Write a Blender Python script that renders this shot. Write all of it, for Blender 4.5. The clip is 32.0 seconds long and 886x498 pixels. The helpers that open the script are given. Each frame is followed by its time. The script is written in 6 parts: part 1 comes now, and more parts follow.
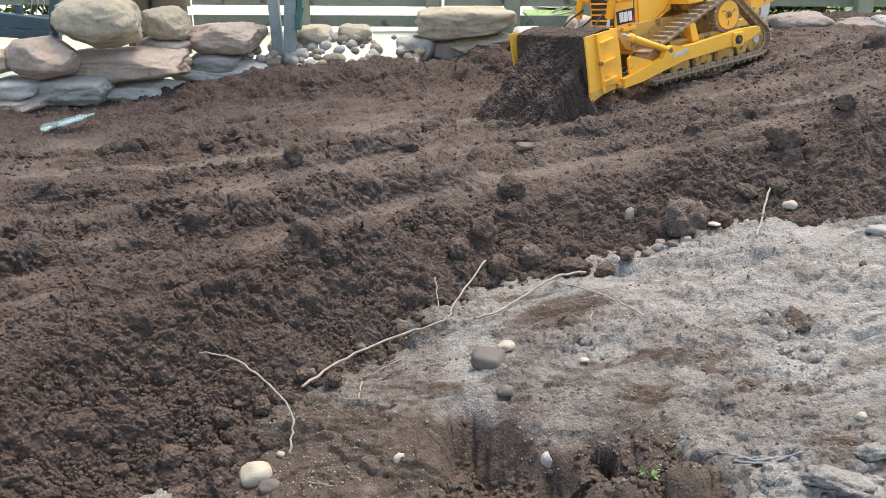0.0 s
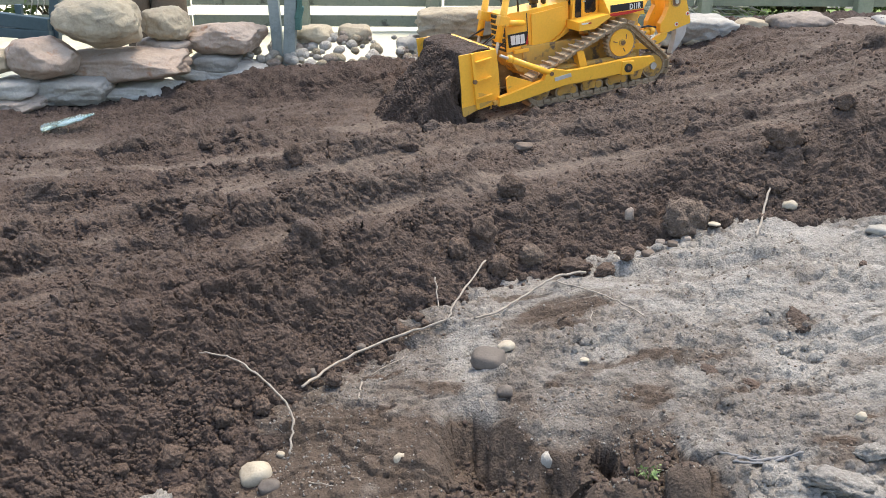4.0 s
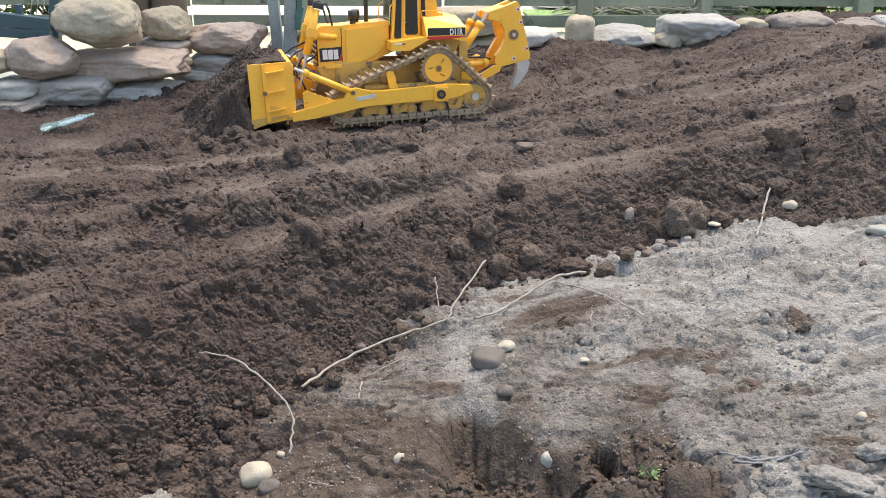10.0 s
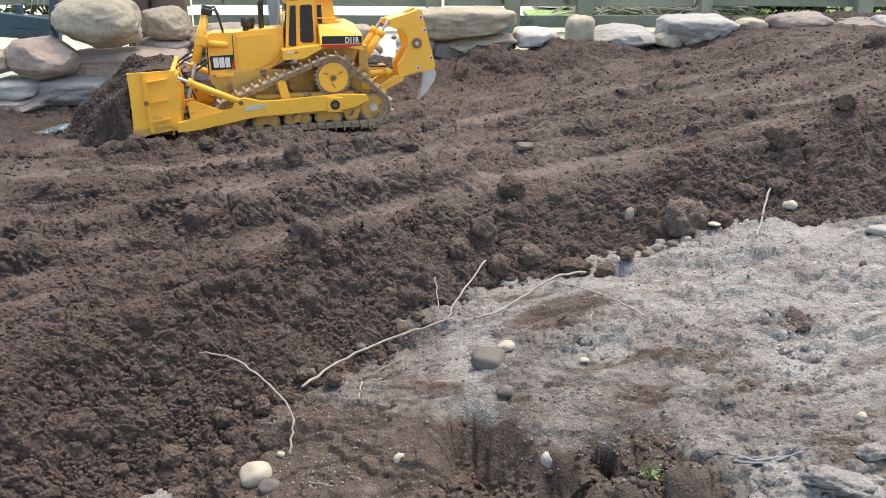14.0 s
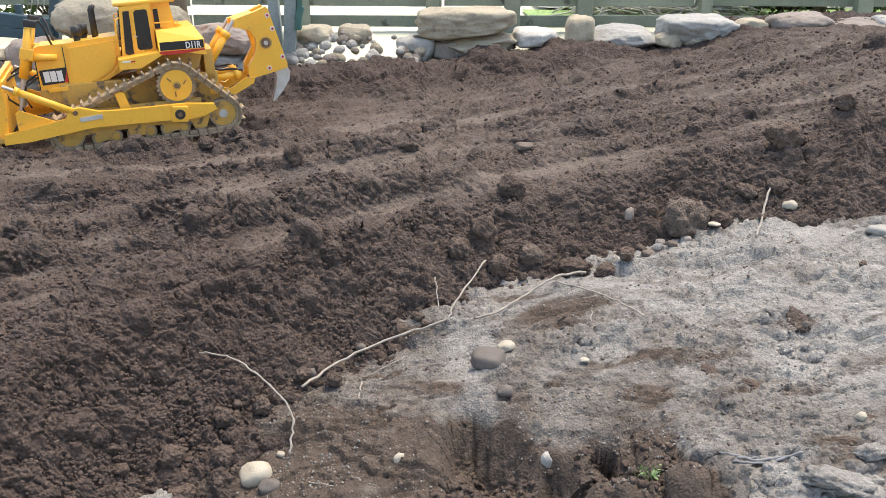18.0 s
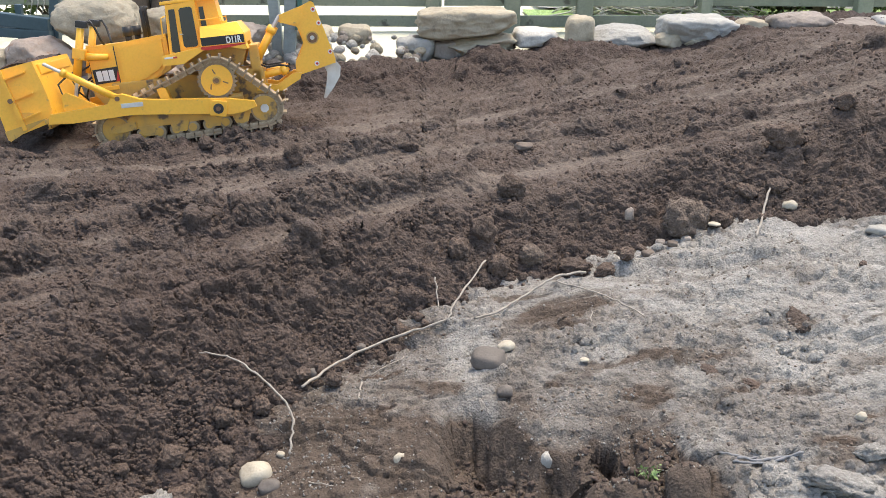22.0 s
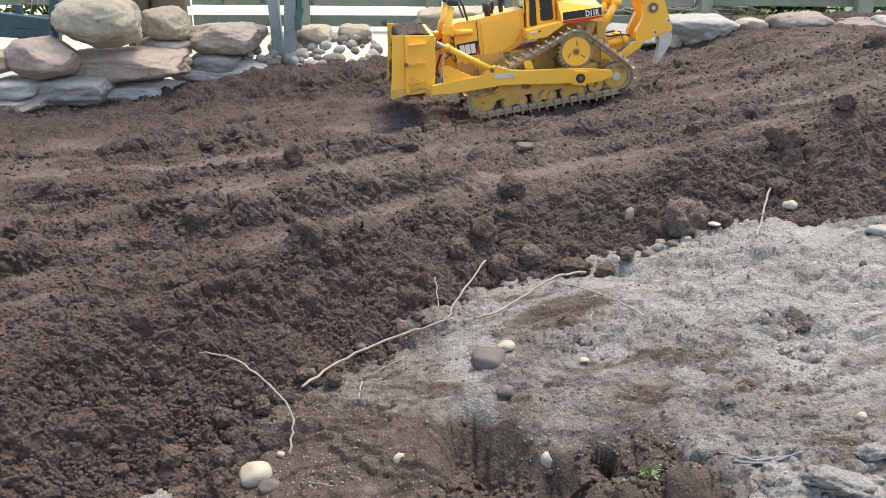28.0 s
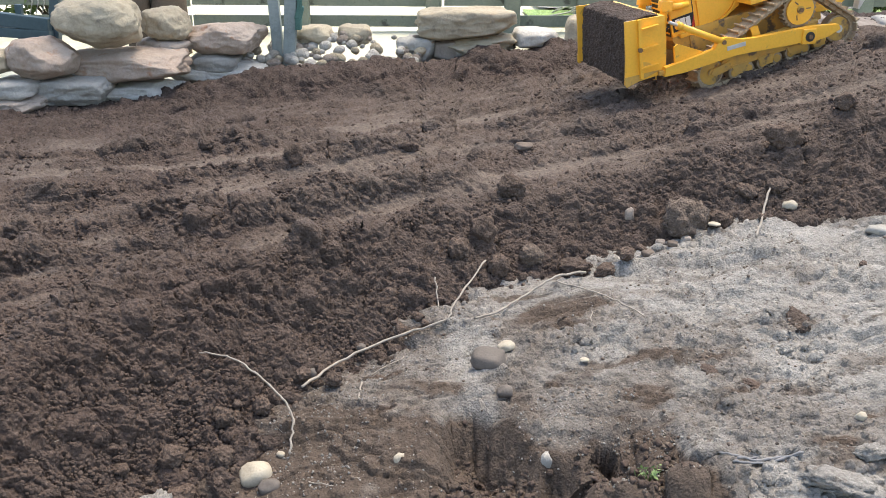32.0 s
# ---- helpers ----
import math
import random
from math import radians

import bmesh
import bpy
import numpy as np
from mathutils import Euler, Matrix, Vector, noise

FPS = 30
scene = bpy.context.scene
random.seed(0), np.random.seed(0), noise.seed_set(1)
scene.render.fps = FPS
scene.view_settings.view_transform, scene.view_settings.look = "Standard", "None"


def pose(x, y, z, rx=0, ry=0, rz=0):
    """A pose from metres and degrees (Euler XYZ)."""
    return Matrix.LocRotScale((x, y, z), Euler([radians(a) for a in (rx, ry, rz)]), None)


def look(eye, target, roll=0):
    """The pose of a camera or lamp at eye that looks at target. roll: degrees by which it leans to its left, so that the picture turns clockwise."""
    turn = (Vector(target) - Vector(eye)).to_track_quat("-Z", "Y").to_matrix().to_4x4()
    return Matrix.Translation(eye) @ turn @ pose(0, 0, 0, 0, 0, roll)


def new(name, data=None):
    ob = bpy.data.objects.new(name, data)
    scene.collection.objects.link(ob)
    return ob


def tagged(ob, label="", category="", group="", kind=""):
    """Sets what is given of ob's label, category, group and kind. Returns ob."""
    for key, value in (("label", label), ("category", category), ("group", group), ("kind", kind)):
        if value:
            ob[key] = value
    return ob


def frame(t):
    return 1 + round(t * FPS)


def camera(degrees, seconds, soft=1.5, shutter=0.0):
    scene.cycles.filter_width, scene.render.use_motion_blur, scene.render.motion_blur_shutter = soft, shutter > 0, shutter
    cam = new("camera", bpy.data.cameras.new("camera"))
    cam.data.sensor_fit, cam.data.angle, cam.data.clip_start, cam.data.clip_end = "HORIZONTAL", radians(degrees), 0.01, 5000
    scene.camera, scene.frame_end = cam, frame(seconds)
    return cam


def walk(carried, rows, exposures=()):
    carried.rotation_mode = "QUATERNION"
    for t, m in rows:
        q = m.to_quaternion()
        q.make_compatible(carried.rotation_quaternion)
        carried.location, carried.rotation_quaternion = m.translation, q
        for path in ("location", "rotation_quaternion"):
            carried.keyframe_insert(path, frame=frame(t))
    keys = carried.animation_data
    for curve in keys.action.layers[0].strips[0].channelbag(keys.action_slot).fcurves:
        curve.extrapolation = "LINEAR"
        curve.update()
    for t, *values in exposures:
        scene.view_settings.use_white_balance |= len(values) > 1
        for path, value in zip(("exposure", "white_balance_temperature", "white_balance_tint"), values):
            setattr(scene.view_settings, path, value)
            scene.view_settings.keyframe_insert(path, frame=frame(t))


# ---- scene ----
# ---------------------------------------------------------------- camera
cam = camera(55, 32.0, soft=0.9)
walk(cam, [(0, look((0, 0, 1.1), (0, 0.9272, 0.7254))), (32, look((0, 0, 1.1), (0, 0.9272, 0.7254)))],
     exposures=[(0, 1.38, 7500, 9), (32, 1.38, 7500, 9)])

# ---------------------------------------------------------------- light
world = bpy.data.worlds.new("sky")
scene.world = world
world.use_nodes = True
wn = world.node_tree.nodes
sky = wn.new("ShaderNodeTexSky")
sky.sky_type, sky.sun_disc = "NISHITA", False
sky.sun_elevation, sky.sun_rotation = radians(70), radians(40)
sky.air_density, sky.dust_density = 1.0, 2.0
world.node_tree.links.new(sky.outputs[0], wn["Background"].inputs["Color"])
wn["Background"].inputs["Strength"].default_value = 0.15
sun = new("sun", bpy.data.lights.new("sun", "SUN"))
sun.data.energy, sun.data.angle, sun.data.color = 1.35, radians(22), (1.0, 0.95, 0.88)
sun.matrix_world = look((0.88, 1.05, 3.77), (0, 0, 0))


# ---------------------------------------------------------------- numeric noise
def lattice(ix, iy, seed):
    h = (ix.astype(np.int64) * 374761393 + iy.astype(np.int64) * 668265263 + seed * 1274126177) & 0xFFFFFFFF
    h = ((h ^ (h >> 13)) * 1274126177) & 0xFFFFFFFF
    return ((h ^ (h >> 16)) & 0xFFFFFF) / float(0xFFFFFF)


def value_noise(x, y, size, seed=0):
    x, y = x / size, y / size
    ix, iy = np.floor(x), np.floor(y)
    u, v = x - ix, y - iy
    u, v = u * u * (3 - 2 * u), v * v * (3 - 2 * v)
    a, b = lattice(ix, iy, seed), lattice(ix + 1, iy, seed)
    c, d = lattice(ix, iy + 1, seed), lattice(ix + 1, iy + 1, seed)
    return (a + (b - a) * u) * (1 - v) + (c + (d - c) * u) * v - 0.5


def fbm(x, y, size, octaves=4, seed=0):
    total, amp = 0.0, 1.0
    for k in range(octaves):
        total = total + amp * value_noise(x + 3.1 * k, y - 1.7 * k, size / 2 ** k, seed + k)
        amp *= 0.5
    return total


def lumps(x, y, size, seed=0, fill=1.0):
    """Round clods on a jittered lattice, 0 to 1, each with its own size."""
    x, y = x / size, y / size
    ix, iy = np.floor(x), np.floor(y)
    best = np.zeros_like(x)
    for a in (-1, 0, 1):
        for b in (-1, 0, 1):
            jx, jy = ix + a, iy + b
            cx, cy = jx + lattice(jx, jy, seed), jy + lattice(jx, jy, seed + 7)
            r = (0.25 + 0.5 * lattice(jx, jy, seed + 13)) * (lattice(jx, jy, seed + 19) < fill)
            q = 1 - ((x - cx) ** 2 + (y - cy) ** 2) / np.maximum(r, 1e-3) ** 2
            best = np.maximum(best, np.sqrt(np.maximum(q, 0)) * r)
    return best


def smooth(a, lo, hi):
    s = np.clip((a - lo) / (hi - lo), 0, 1)
    return s * s * (3 - 2 * s)


def bump1(d, width):
    return np.exp(-(d / width) ** 2)


# ---------------------------------------------------------------- shape of the land
CREST_X = (-3.0, -1.6, -1.00, -0.86, -0.70, -0.49, -0.30, 0.0, 0.19, 0.39, 0.90, 1.10, 1.45, 2.5, 4.0)
CREST_Y = (-2.5, -0.3, 1.15, 1.42, 1.72, 1.93, 2.14, 2.28, 2.36, 2.45, 2.50, 2.50, 2.62, 3.0, 3.6)


def line_y(x, px, py):
    return (np.interp(x - 0.06, px, py) + np.interp(x + 0.06, px, py) + 2 * np.interp(x, px, py)) / 4


def old_ground(x, y):
    """The grey, packed ground that the fill was tipped on."""
    far = smooth(y, 4.6, 6.5)
    g = -0.091 + 0.125 * np.clip(x, -1.5, 1.7) + 0.1 * np.clip(y, -1, 3.0)
    g = g + 0.035 * bump1(x - 0.42, 0.35) * bump1(y - 1.95, 0.3)
    g = g - 0.045 * smooth(y, 1.85, 2.35) * smooth(x, 0.0, 0.45)
    g = g + 0.068 * bump1(x - 0.90, 0.18) * bump1(y - 2.36, 0.16) + 0.03 * bump1(x + 0.47, 0.10) * bump1(y - 1.5, 0.12) - 0.03 * bump1(x + 0.18, 0.13) * bump1(y - 1.85, 0.13)
    g = g * (1 - far) + 0.16 * far
    return g


def terrace_top(x, y):
    xr = np.clip(x, 0, 1.55)
    rise = 0.268 + 0.12 * xr ** 2 + 0.04 * np.clip(x - 1.55, 0, 3) - 0.01 * np.clip(-x, 0, 3)
    rise = rise + 0.034 * smooth(x, 0.15, 0.75) * smooth(y, 2.7, 3.3) * (1 - smooth(y, 3.9, 4.2))
    rise = rise - 0.014 * smooth(y, 3.15, 3.30) * (1 - smooth(y, 3.90, 4.05))
    return rise - (0.035 * smooth(y, 3.4, 4.0) + 0.05 * smooth(y, 4.0, 4.5)) * smooth(x, 0.75, 1.3)


def ridge(x, y, px, py, width, height, x0, x1):
    """A row of loose soil beside a track, between x0 and x1."""
    yc = line_y(x, px, py)
    slope = (line_y(x + 0.05, px, py) - line_y(x - 0.05, px, py)) / 0.1
    d = (y - yc) / np.sqrt(1 + slope ** 2)
    ends = smooth(x, x0 - 0.15, x0 + 0.1) * (1 - smooth(x, x1 - 0.1, x1 + 0.15))
    return bump1(d, width) * ends, height


RIDGES = [
    ((-2.2, -1.52, -1.34, -1.1, -0.81, -0.57, -0.4, -0.1, 0.6), (2.82, 2.9, 2.93, 3.02, 3.11, 3.18, 3.24, 3.44, 3.6), 0.05, 0.022, -2.5, 0.0),
    ((-2.0, -1.32, -1.11, -0.96, -0.82, -0.64, -0.48, -0.27, -0.01, 0.4), (2.3, 2.46, 2.5, 2.59, 2.70, 2.77, 2.84, 2.97, 3.16, 3.4), 0.055, 0.034, -2.5, 0.05),
    ((-0.7, -0.46, -0.28, -0.1, 0.15, 0.4, 0.7, 1.2), (2.9, 2.99, 3.08, 3.22, 3.33, 3.35, 3.28, 3.2), 0.05, 0.026, -0.5, 1.0),
    ((-1.6, -1.12, -1.0, -0.87, -0.75, -0.65, -0.5, -0.37, -0.2, 0.2), (1.95, 2.17, 2.22, 2.3, 2.36, 2.43, 2.51, 2.61, 2.75, 3.0), 0.032, 0.026, -1.3, -0.1),
    ((-1.6, -0.86, -0.74, -0.61, -0.46, -0.34, -0.23, -0.08, 0.3), (1.6, 2.06, 2.15, 2.22, 2.31, 2.37, 2.44, 2.57, 2.8), 0.055, 0.040, -2.0, 0.05),
    ((-1.6, -0.9, -0.62, -0.46, -0.3, -0.1, 0.3), (1.25, 1.62, 1.83, 1.97, 2.12, 2.24, 2.5), 0.045, 0.018, -2.0, 0.0),
    ((-1.6, -0.3, 0.5, 1.3, 2.0), (2.95, 3.15, 3.08, 2.98, 3.1), 0.05, 0.022, 0.2, 1.0),
    ((0.0, 0.5, 1.0, 1.6, 2.2), (2.75, 2.85, 2.90, 3.0, 3.3), 0.05, 0.022, 0.5, 1.1),
    ((0.3, 0.8, 1.3, 2.0), (3.48, 3.50, 3.42, 3.3), 0.04, 0.018, 0.3, 2.2),
]
LANES = [
    ((-1.7, -1.34, -1.11, -0.85, -0.59, -0.36, -0.05, 0.3), (2.6, 2.67, 2.75, 2.87, 3.03, 3.16, 3.36, 3.5), 0.055, -1.25, 0.2),
    ((-1.7, -1.19, -1.04, -0.89, -0.69, -0.49, -0.31, -0.01, 0.24, 0.6), (2.1, 2.29, 2.36, 2.45, 2.58, 2.68, 2.79, 2.98, 3.09, 3.15), 0.055, -1.15, 0.6),
    ((-1.4, -1.04, -0.89, -0.73, -0.6, -0.49, -0.33, 0.1), (1.85, 2.08, 2.17, 2.26, 2.34, 2.43, 2.53, 2.8), 0.04, -1.0, -0.25),
    ((-1.0, -0.66, -0.52, -0.34, -0.17, 0.03, 0.27, 0.51, 0.9), (1.5, 1.86, 2.02, 2.18, 2.31, 2.47, 2.70, 2.80, 2.85), 0.065, -0.75, 0.75),
    ((-0.4, -0.01, 0.28, 0.66, 1.01, 1.28, 2.0), (3.42, 3.54, 3.65, 3.71, 3.67, 3.62, 3.5), 0.085, -0.5, 2.2),
    ((0.6, 1.02, 1.59, 2.2), (3.33, 3.26, 3.12, 3.1), 0.065, 0.7, 2.3),
    ((0.9, 1.19, 1.49, 2.2), (3.05, 2.97, 2.90, 3.0), 0.06, 1.0, 2.3),
]
STREAK_X = (-2.0, -1.2, -0.7, -0.3, 0.0, 0.3, 0.7, 1.2, 2.4)
STREAK_Y = (-0.80, -0.45, -0.18, 0.10, 0.28, 0.40, 0.44, 0.38, 0.20)
BACK_X = (-3.0, -2.0, -1.5, -1.0, -0.5, 0.1, 0.6, 1.0, 1.5, 3.0)
BACK_Y = (3.2, 3.55, 3.72, 3.88, 4.0, 4.15, 4.3, 4.45, 4.55, 4.9)


def fill_land(x, y):
    """Height of the dark fill and how loose it lies (0 pressed flat, 1 rough)."""
    yc = line_y(x, CREST_X, CREST_Y)
    slope = (line_y(x + 0.05, CREST_X, CREST_Y) - line_y(x - 0.05, CREST_X, CREST_Y)) / 0.1
    d = (yc - y) / np.sqrt(1 + slope ** 2) + 0.05 * fbm(x, y, 0.3, 3, 5)
    top = terrace_top(x, y)
    loose = 0.66 + 0.20 * smooth(x, 0.1, 0.8) + 0.7 * fbm(x * 0.6 + y * 0.3, y, 0.22, 3, 31)
    # ruts and rows that run with the lanes
    run = y - np.interp(x, STREAK_X, STREAK_Y)
    streak = (1 - smooth(-x, 1.1, 1.6)) * (1 - smooth(d, -0.06, 0.04)) * (fbm(x * 0.16, run, 0.085, 3, 33) + 0.5 * fbm(x * 0.3, run, 0.03, 2, 35))
    loose = loose + 0.6 * streak
    top = top + 0.022 * streak
    for px, py, w, x0, x1 in LANES:
        m, _ = ridge(x, y, px, py, w, 0, x0, x1)
        m = np.sqrt(m)
        loose = loose * (1 - 0.70 * m * np.clip(0.95 + 0.5 * fbm(x, y, 0.14, 3, 37), 0, 1.05))
        top = top - 0.012 * m
    for px, py, w, h, x0, x1 in RIDGES:
        m, h = ridge(x, y, px, py, w * 0.8, h, x0, x1)
        wob = np.clip(0.9 + 1.3 * fbm(x, y, 0.13, 3, 11), 0.35, 1.6)
        top = top + 1.35 * h * m * wob
        loose = np.maximum(loose, smooth(m * (0.6 + 0.5 * wob), 0.15, 0.6))
    # edge of the bank, a little proud
    edge = bump1(d + 0.05, 0.07)
    top = top + (0.022 + 0.022 * smooth(x, 0.1, 0.5)) * edge * (1 + 2 * fbm(x, y, 0.2, 2, 17))
    bank = smooth(d, -0.06, 0.03)
    loose = np.maximum(loose, np.maximum(bank, edge * 0.8))
    # soil heaped at the far side of the lane
    yb = line_y(x, BACK_X, BACK_Y)
    db = y - yb + 0.06 * fbm(x, y, 0.35, 3, 23)
    heap_h = 0.065 * smooth(x, -1.55, -1.0) + 0.05 * smooth(x, -0.62, -0.30) - 0.045 * smooth(x, 0.15, 0.5) + 0.035 * bump1(x - 0.60, 0.12) - 0.06 * smooth(x, 0.75, 1.15)
    heap = smooth(db, -0.10, 0.16)
    heap_h = heap_h * (1 + 0.8 * fbm(x, y, 0.28, 3, 29))
    top = top + heap_h * heap - (0.25 - 0.13 * smooth(x, 0.6, 1.1)) * smooth(db, 0.30, 0.80)
    loose = np.maximum(loose, smooth(db, -0.12, 0.02))
    left = 0.03 * bump1(y - 2.75, 0.16) * (1 - smooth(x, -1.1, -0.85))
    top = top + left
    # the face of the bank
    top = top - (0.72 + 0.30 * smooth(-x, 0.35, 0.65)) * (np.sqrt(np.maximum(d, 0) ** 2 + 0.0004) - 0.02) * (d > 0)
    # where the fill runs out, far to the sides
    top = top - 0.5 * smooth(np.abs(x), 5.6, 7.0)
    loose = np.clip(loose, 0.04, 1)
    return top, loose, d


def soil_relief(x, y, loose):
    """Clods and crumbs of the loose soil, measured along the surface."""
    wx = x + 0.022 * fbm(x, y, 0.035, 3, 211)
    wy = y + 0.022 * fbm(x, y, 0.035, 3, 223)
    patch = smooth(fbm(x, y, 0.11, 3, 229), -0.30, 0.30)
    big = lumps(wx, wy, 0.050, 3, 0.42) * 0.040 * smooth(loose, 0.35, 1.0) * (0.3 + 0.9 * patch)
    mid = lumps(wx + 0.01, wy, 0.025, 41, 0.6) * 0.023 * smooth(loose, 0.0, 0.9) * (0.35 + 0.8 * patch)
    mid2 = lumps(wx + 0.03, wy + 0.02, 0.014, 43, 0.7) * 0.016 * (0.12 + 0.88 * loose)
    near = 1 - 0.35 * smooth(y, 1.7, 2.8)
    small = lumps(wx, wy + 0.01, 0.0085, 77, 0.8) * 0.010 * (0.25 + 0.75 * loose) * near
    rough = 0.022 * loose * fbm(x, y, 0.09, 3, 51) + 0.010 * fbm(x, y, 0.25, 3, 61)
    crack = -0.007 * loose * np.maximum(0, 0.10 - np.abs(fbm(x, y, 0.05, 3, 57))) * 10
    return np.maximum(big, np.maximum(mid, mid2)) + small + rough + crack


def tread_marks(x, y):
    """Rows of grouser prints pressed into the upper lane."""
    out = 0.0
    for x0, y0, x1, y1, deep in ((0.72, 3.33, 1.9, 3.10, 0.5), (1.0, 3.02, 2.0, 2.90, 0.5), (-0.42, 2.10, 0.30, 2.72, 1.0), (0.4, 3.72, 1.9, 3.52, 0.5), (-0.5, 2.68, 0.2, 3.07, 0.8)):
        dx, dy = x1 - x0, y1 - y0
        ln = math.hypot(dx, dy)
        along = ((x - x0) * dx + (y - y0) * dy) / ln
        across = ((y - y0) * dx - (x - x0) * dy) / ln + 0.02 * fbm(x, y, 0.3, 2, 71)
        m = smooth(0.065 - np.abs(across), 0.0, 0.02) * smooth(along, 0, 0.1) * (1 - smooth(along, ln - 0.1, ln))
        m = m * smooth(fbm(x, y, 0.16, 3, 73), -0.2, 0.25)
        along = along + 0.02 * fbm(x, y, 0.12, 3, 75)
        out = out + deep * m * (0.010 * np.maximum(np.sin(along * math.tau / 0.046 + 9 * across), -0.3) - 0.005)
    return out


def set_off(x, y, z, r):
    """Moves the places of a sheet out along its normals by r."""
    p = np.stack([x, y, z], -1)
    n = np.cross(np.gradient(p, axis=1), np.gradient(p, axis=0))
    n /= np.linalg.norm(n, axis=-1, keepdims=True) + 1e-12
    n *= np.where(n[..., 2:] < 0, -1, 1)
    q = p + n * r[..., None]
    return q[..., 0], q[..., 1], q[..., 2]


def fill_surface(x, y):
    """Places on the dark fill, its relief set off along the slope, and how loose it lies."""
    top, loose, d = fill_land(x, y)
    r = soil_relief(x, y + 0.3 * top, loose) + tread_marks(x, y)
    return (*set_off(x, y, top, r), loose)


# the broken edge of the hollow
SCARP_X = (-0.25, -0.10, -0.048, -0.028, 0.001, 0.07, 0.147, 0.205, 0.297, 0.36, 0.39, 0.478, 0.50, 0.53, 0.60, 0.80)
SCARP_Y = (0.95, 1.20, 1.345, 1.473, 1.585, 1.61, 1.559, 1.480, 1.483, 1.482, 1.517, 1.475, 1.37, 1.264, 1.10, 0.90)


def pit(x, y):
    """The hollow broken out of the packed ground, with its steep edge and the heaps in it: height, brokenness, and closeness to the edge."""
    a = fbm(x, y, 0.14, 2, 91)
    fine = fbm(x, y, 0.035, 1, 93)
    slope = np.clip((np.interp(x + 0.012, SCARP_X, SCARP_Y) - np.interp(x - 0.012, SCARP_X, SCARP_Y)) / 0.024, -4, 4)
    edge = 0.5 * np.interp(x, SCARP_X, SCARP_Y) + 0.25 * np.interp(x + 0.01, SCARP_X, SCARP_Y) + 0.25 * np.interp(x - 0.01, SCARP_X, SCARP_Y)
    d = (edge - y) / np.sqrt(1 + slope ** 2) + 0.030 * a + 0.006 * fine
    d = np.minimum(d, y - 1.10)
    wall = smooth(d, -0.01, 0.11)
    deep = 0.075 + 0.035 * bump1(x - 0.08, 0.07) + 0.035 * bump1(x - 0.235, 0.045) * (1 - smooth(y, 1.38, 1.44)) + 0.01 * a
    deep = deep - 0.045 * bump1(x - 0.20, 0.05) * (1 - smooth(d, 0.03, 0.055))
    hole = smooth(1 - np.sqrt(((x - 0.328) / 0.036) ** 2 + ((y - 1.440) / 0.030) ** 2) + 1.0 * fine + 0.5 * a, 0.0, 0.25)
    heap = (0.085 * bump1(x - 0.325, 0.075) * bump1(y - 1.315, 0.055) + 0.07 * bump1(x - 0.46, 0.055) * bump1(y - 1.31, 0.06)
            + 0.055 * bump1(x - 0.04, 0.09) * bump1(y - 1.37, 0.06) + 0.05 * bump1(x - 0.43, 0.05) * bump1(y - 1.42, 0.05))
    rim = bump1(d + 0.012, 0.02)
    return wall * (heap * (1 + 0.8 * a) - deep) - 0.24 * hole + 0.006 * rim, np.clip(np.maximum(wall, hole), 0, 1), bump1(np.minimum(d, 0), 0.10)


def ground_parts(x, y):
    """The packed ground and, apart from it, the fine relief that stands off it."""
    g = old_ground(x, y)
    near = 1 - smooth(y, 4.0, 5.5)
    p, inside, brink = pit(x, y)
    crust = 0.034 * fbm(x, y, 0.3, 4, 101) + 0.010 * fbm(x * 0.6, y, 0.06, 3, 105) + 0.003 * fbm(x, y, 0.02, 1, 109)
    step = fbm(x * 0.7, y * 1.5, 0.22, 4, 117)
    ledge = fbm(x * 0.6 + 5, y * 1.4, 0.10, 4, 119)
    crust = crust - 0.008 + 0.014 * smooth(step, 0.0, 0.03) + 0.012 * smooth(step, 0.16, 0.185) + 0.008 * smooth(ledge, 0.05, 0.065) + 0.007 * smooth(ledge, 0.22, 0.235) + 0.006 * smooth(-ledge, 0.15, 0.165)
    crust = crust + 0.030 * bump1(x - 0.27, 0.09) * bump1(y - 1.57, 0.07)
    crust = crust * (1 - 0.8 * inside)
    wx, wy = x + 0.02 * fbm(x, y, 0.03, 3, 141), y + 0.02 * fbm(x, y, 0.03, 3, 143)
    patch = smooth(fbm(x, y, 0.2, 3, 145), -0.2, 0.35)
    flakes = (lumps(wx, wy, 0.026, 127, 0.35) * 0.009 + lumps(wx, wy, 0.055, 128, 0.16) * 0.008) * (0.25 + patch)
    grit = lumps(x, y, 0.012, 131, 0.35) * 0.009 * (0.25 + patch) + 0.003 * fbm(x, y, 0.03, 3, 133)
    wy = wy - 0.9 * p
    crumb = np.maximum(np.maximum(lumps(wx, wy, 0.034, 136, 0.6) * 0.026, lumps(wx, wy, 0.07, 135, 0.6) * 0.045), np.maximum(lumps(wx, wy, 0.019, 137, 0.8) * 0.015, lumps(wx, wy, 0.010, 138, 0.9) * 0.009))
    rough = (crumb + 0.030 * fbm(x, y - 0.9 * p, 0.07, 4, 139)) * inside
    return g + near * (crust + p), near * (flakes + grit + rough)


def ground_height(x, y):
    base, relief = ground_parts(x, y)
    return base + relief


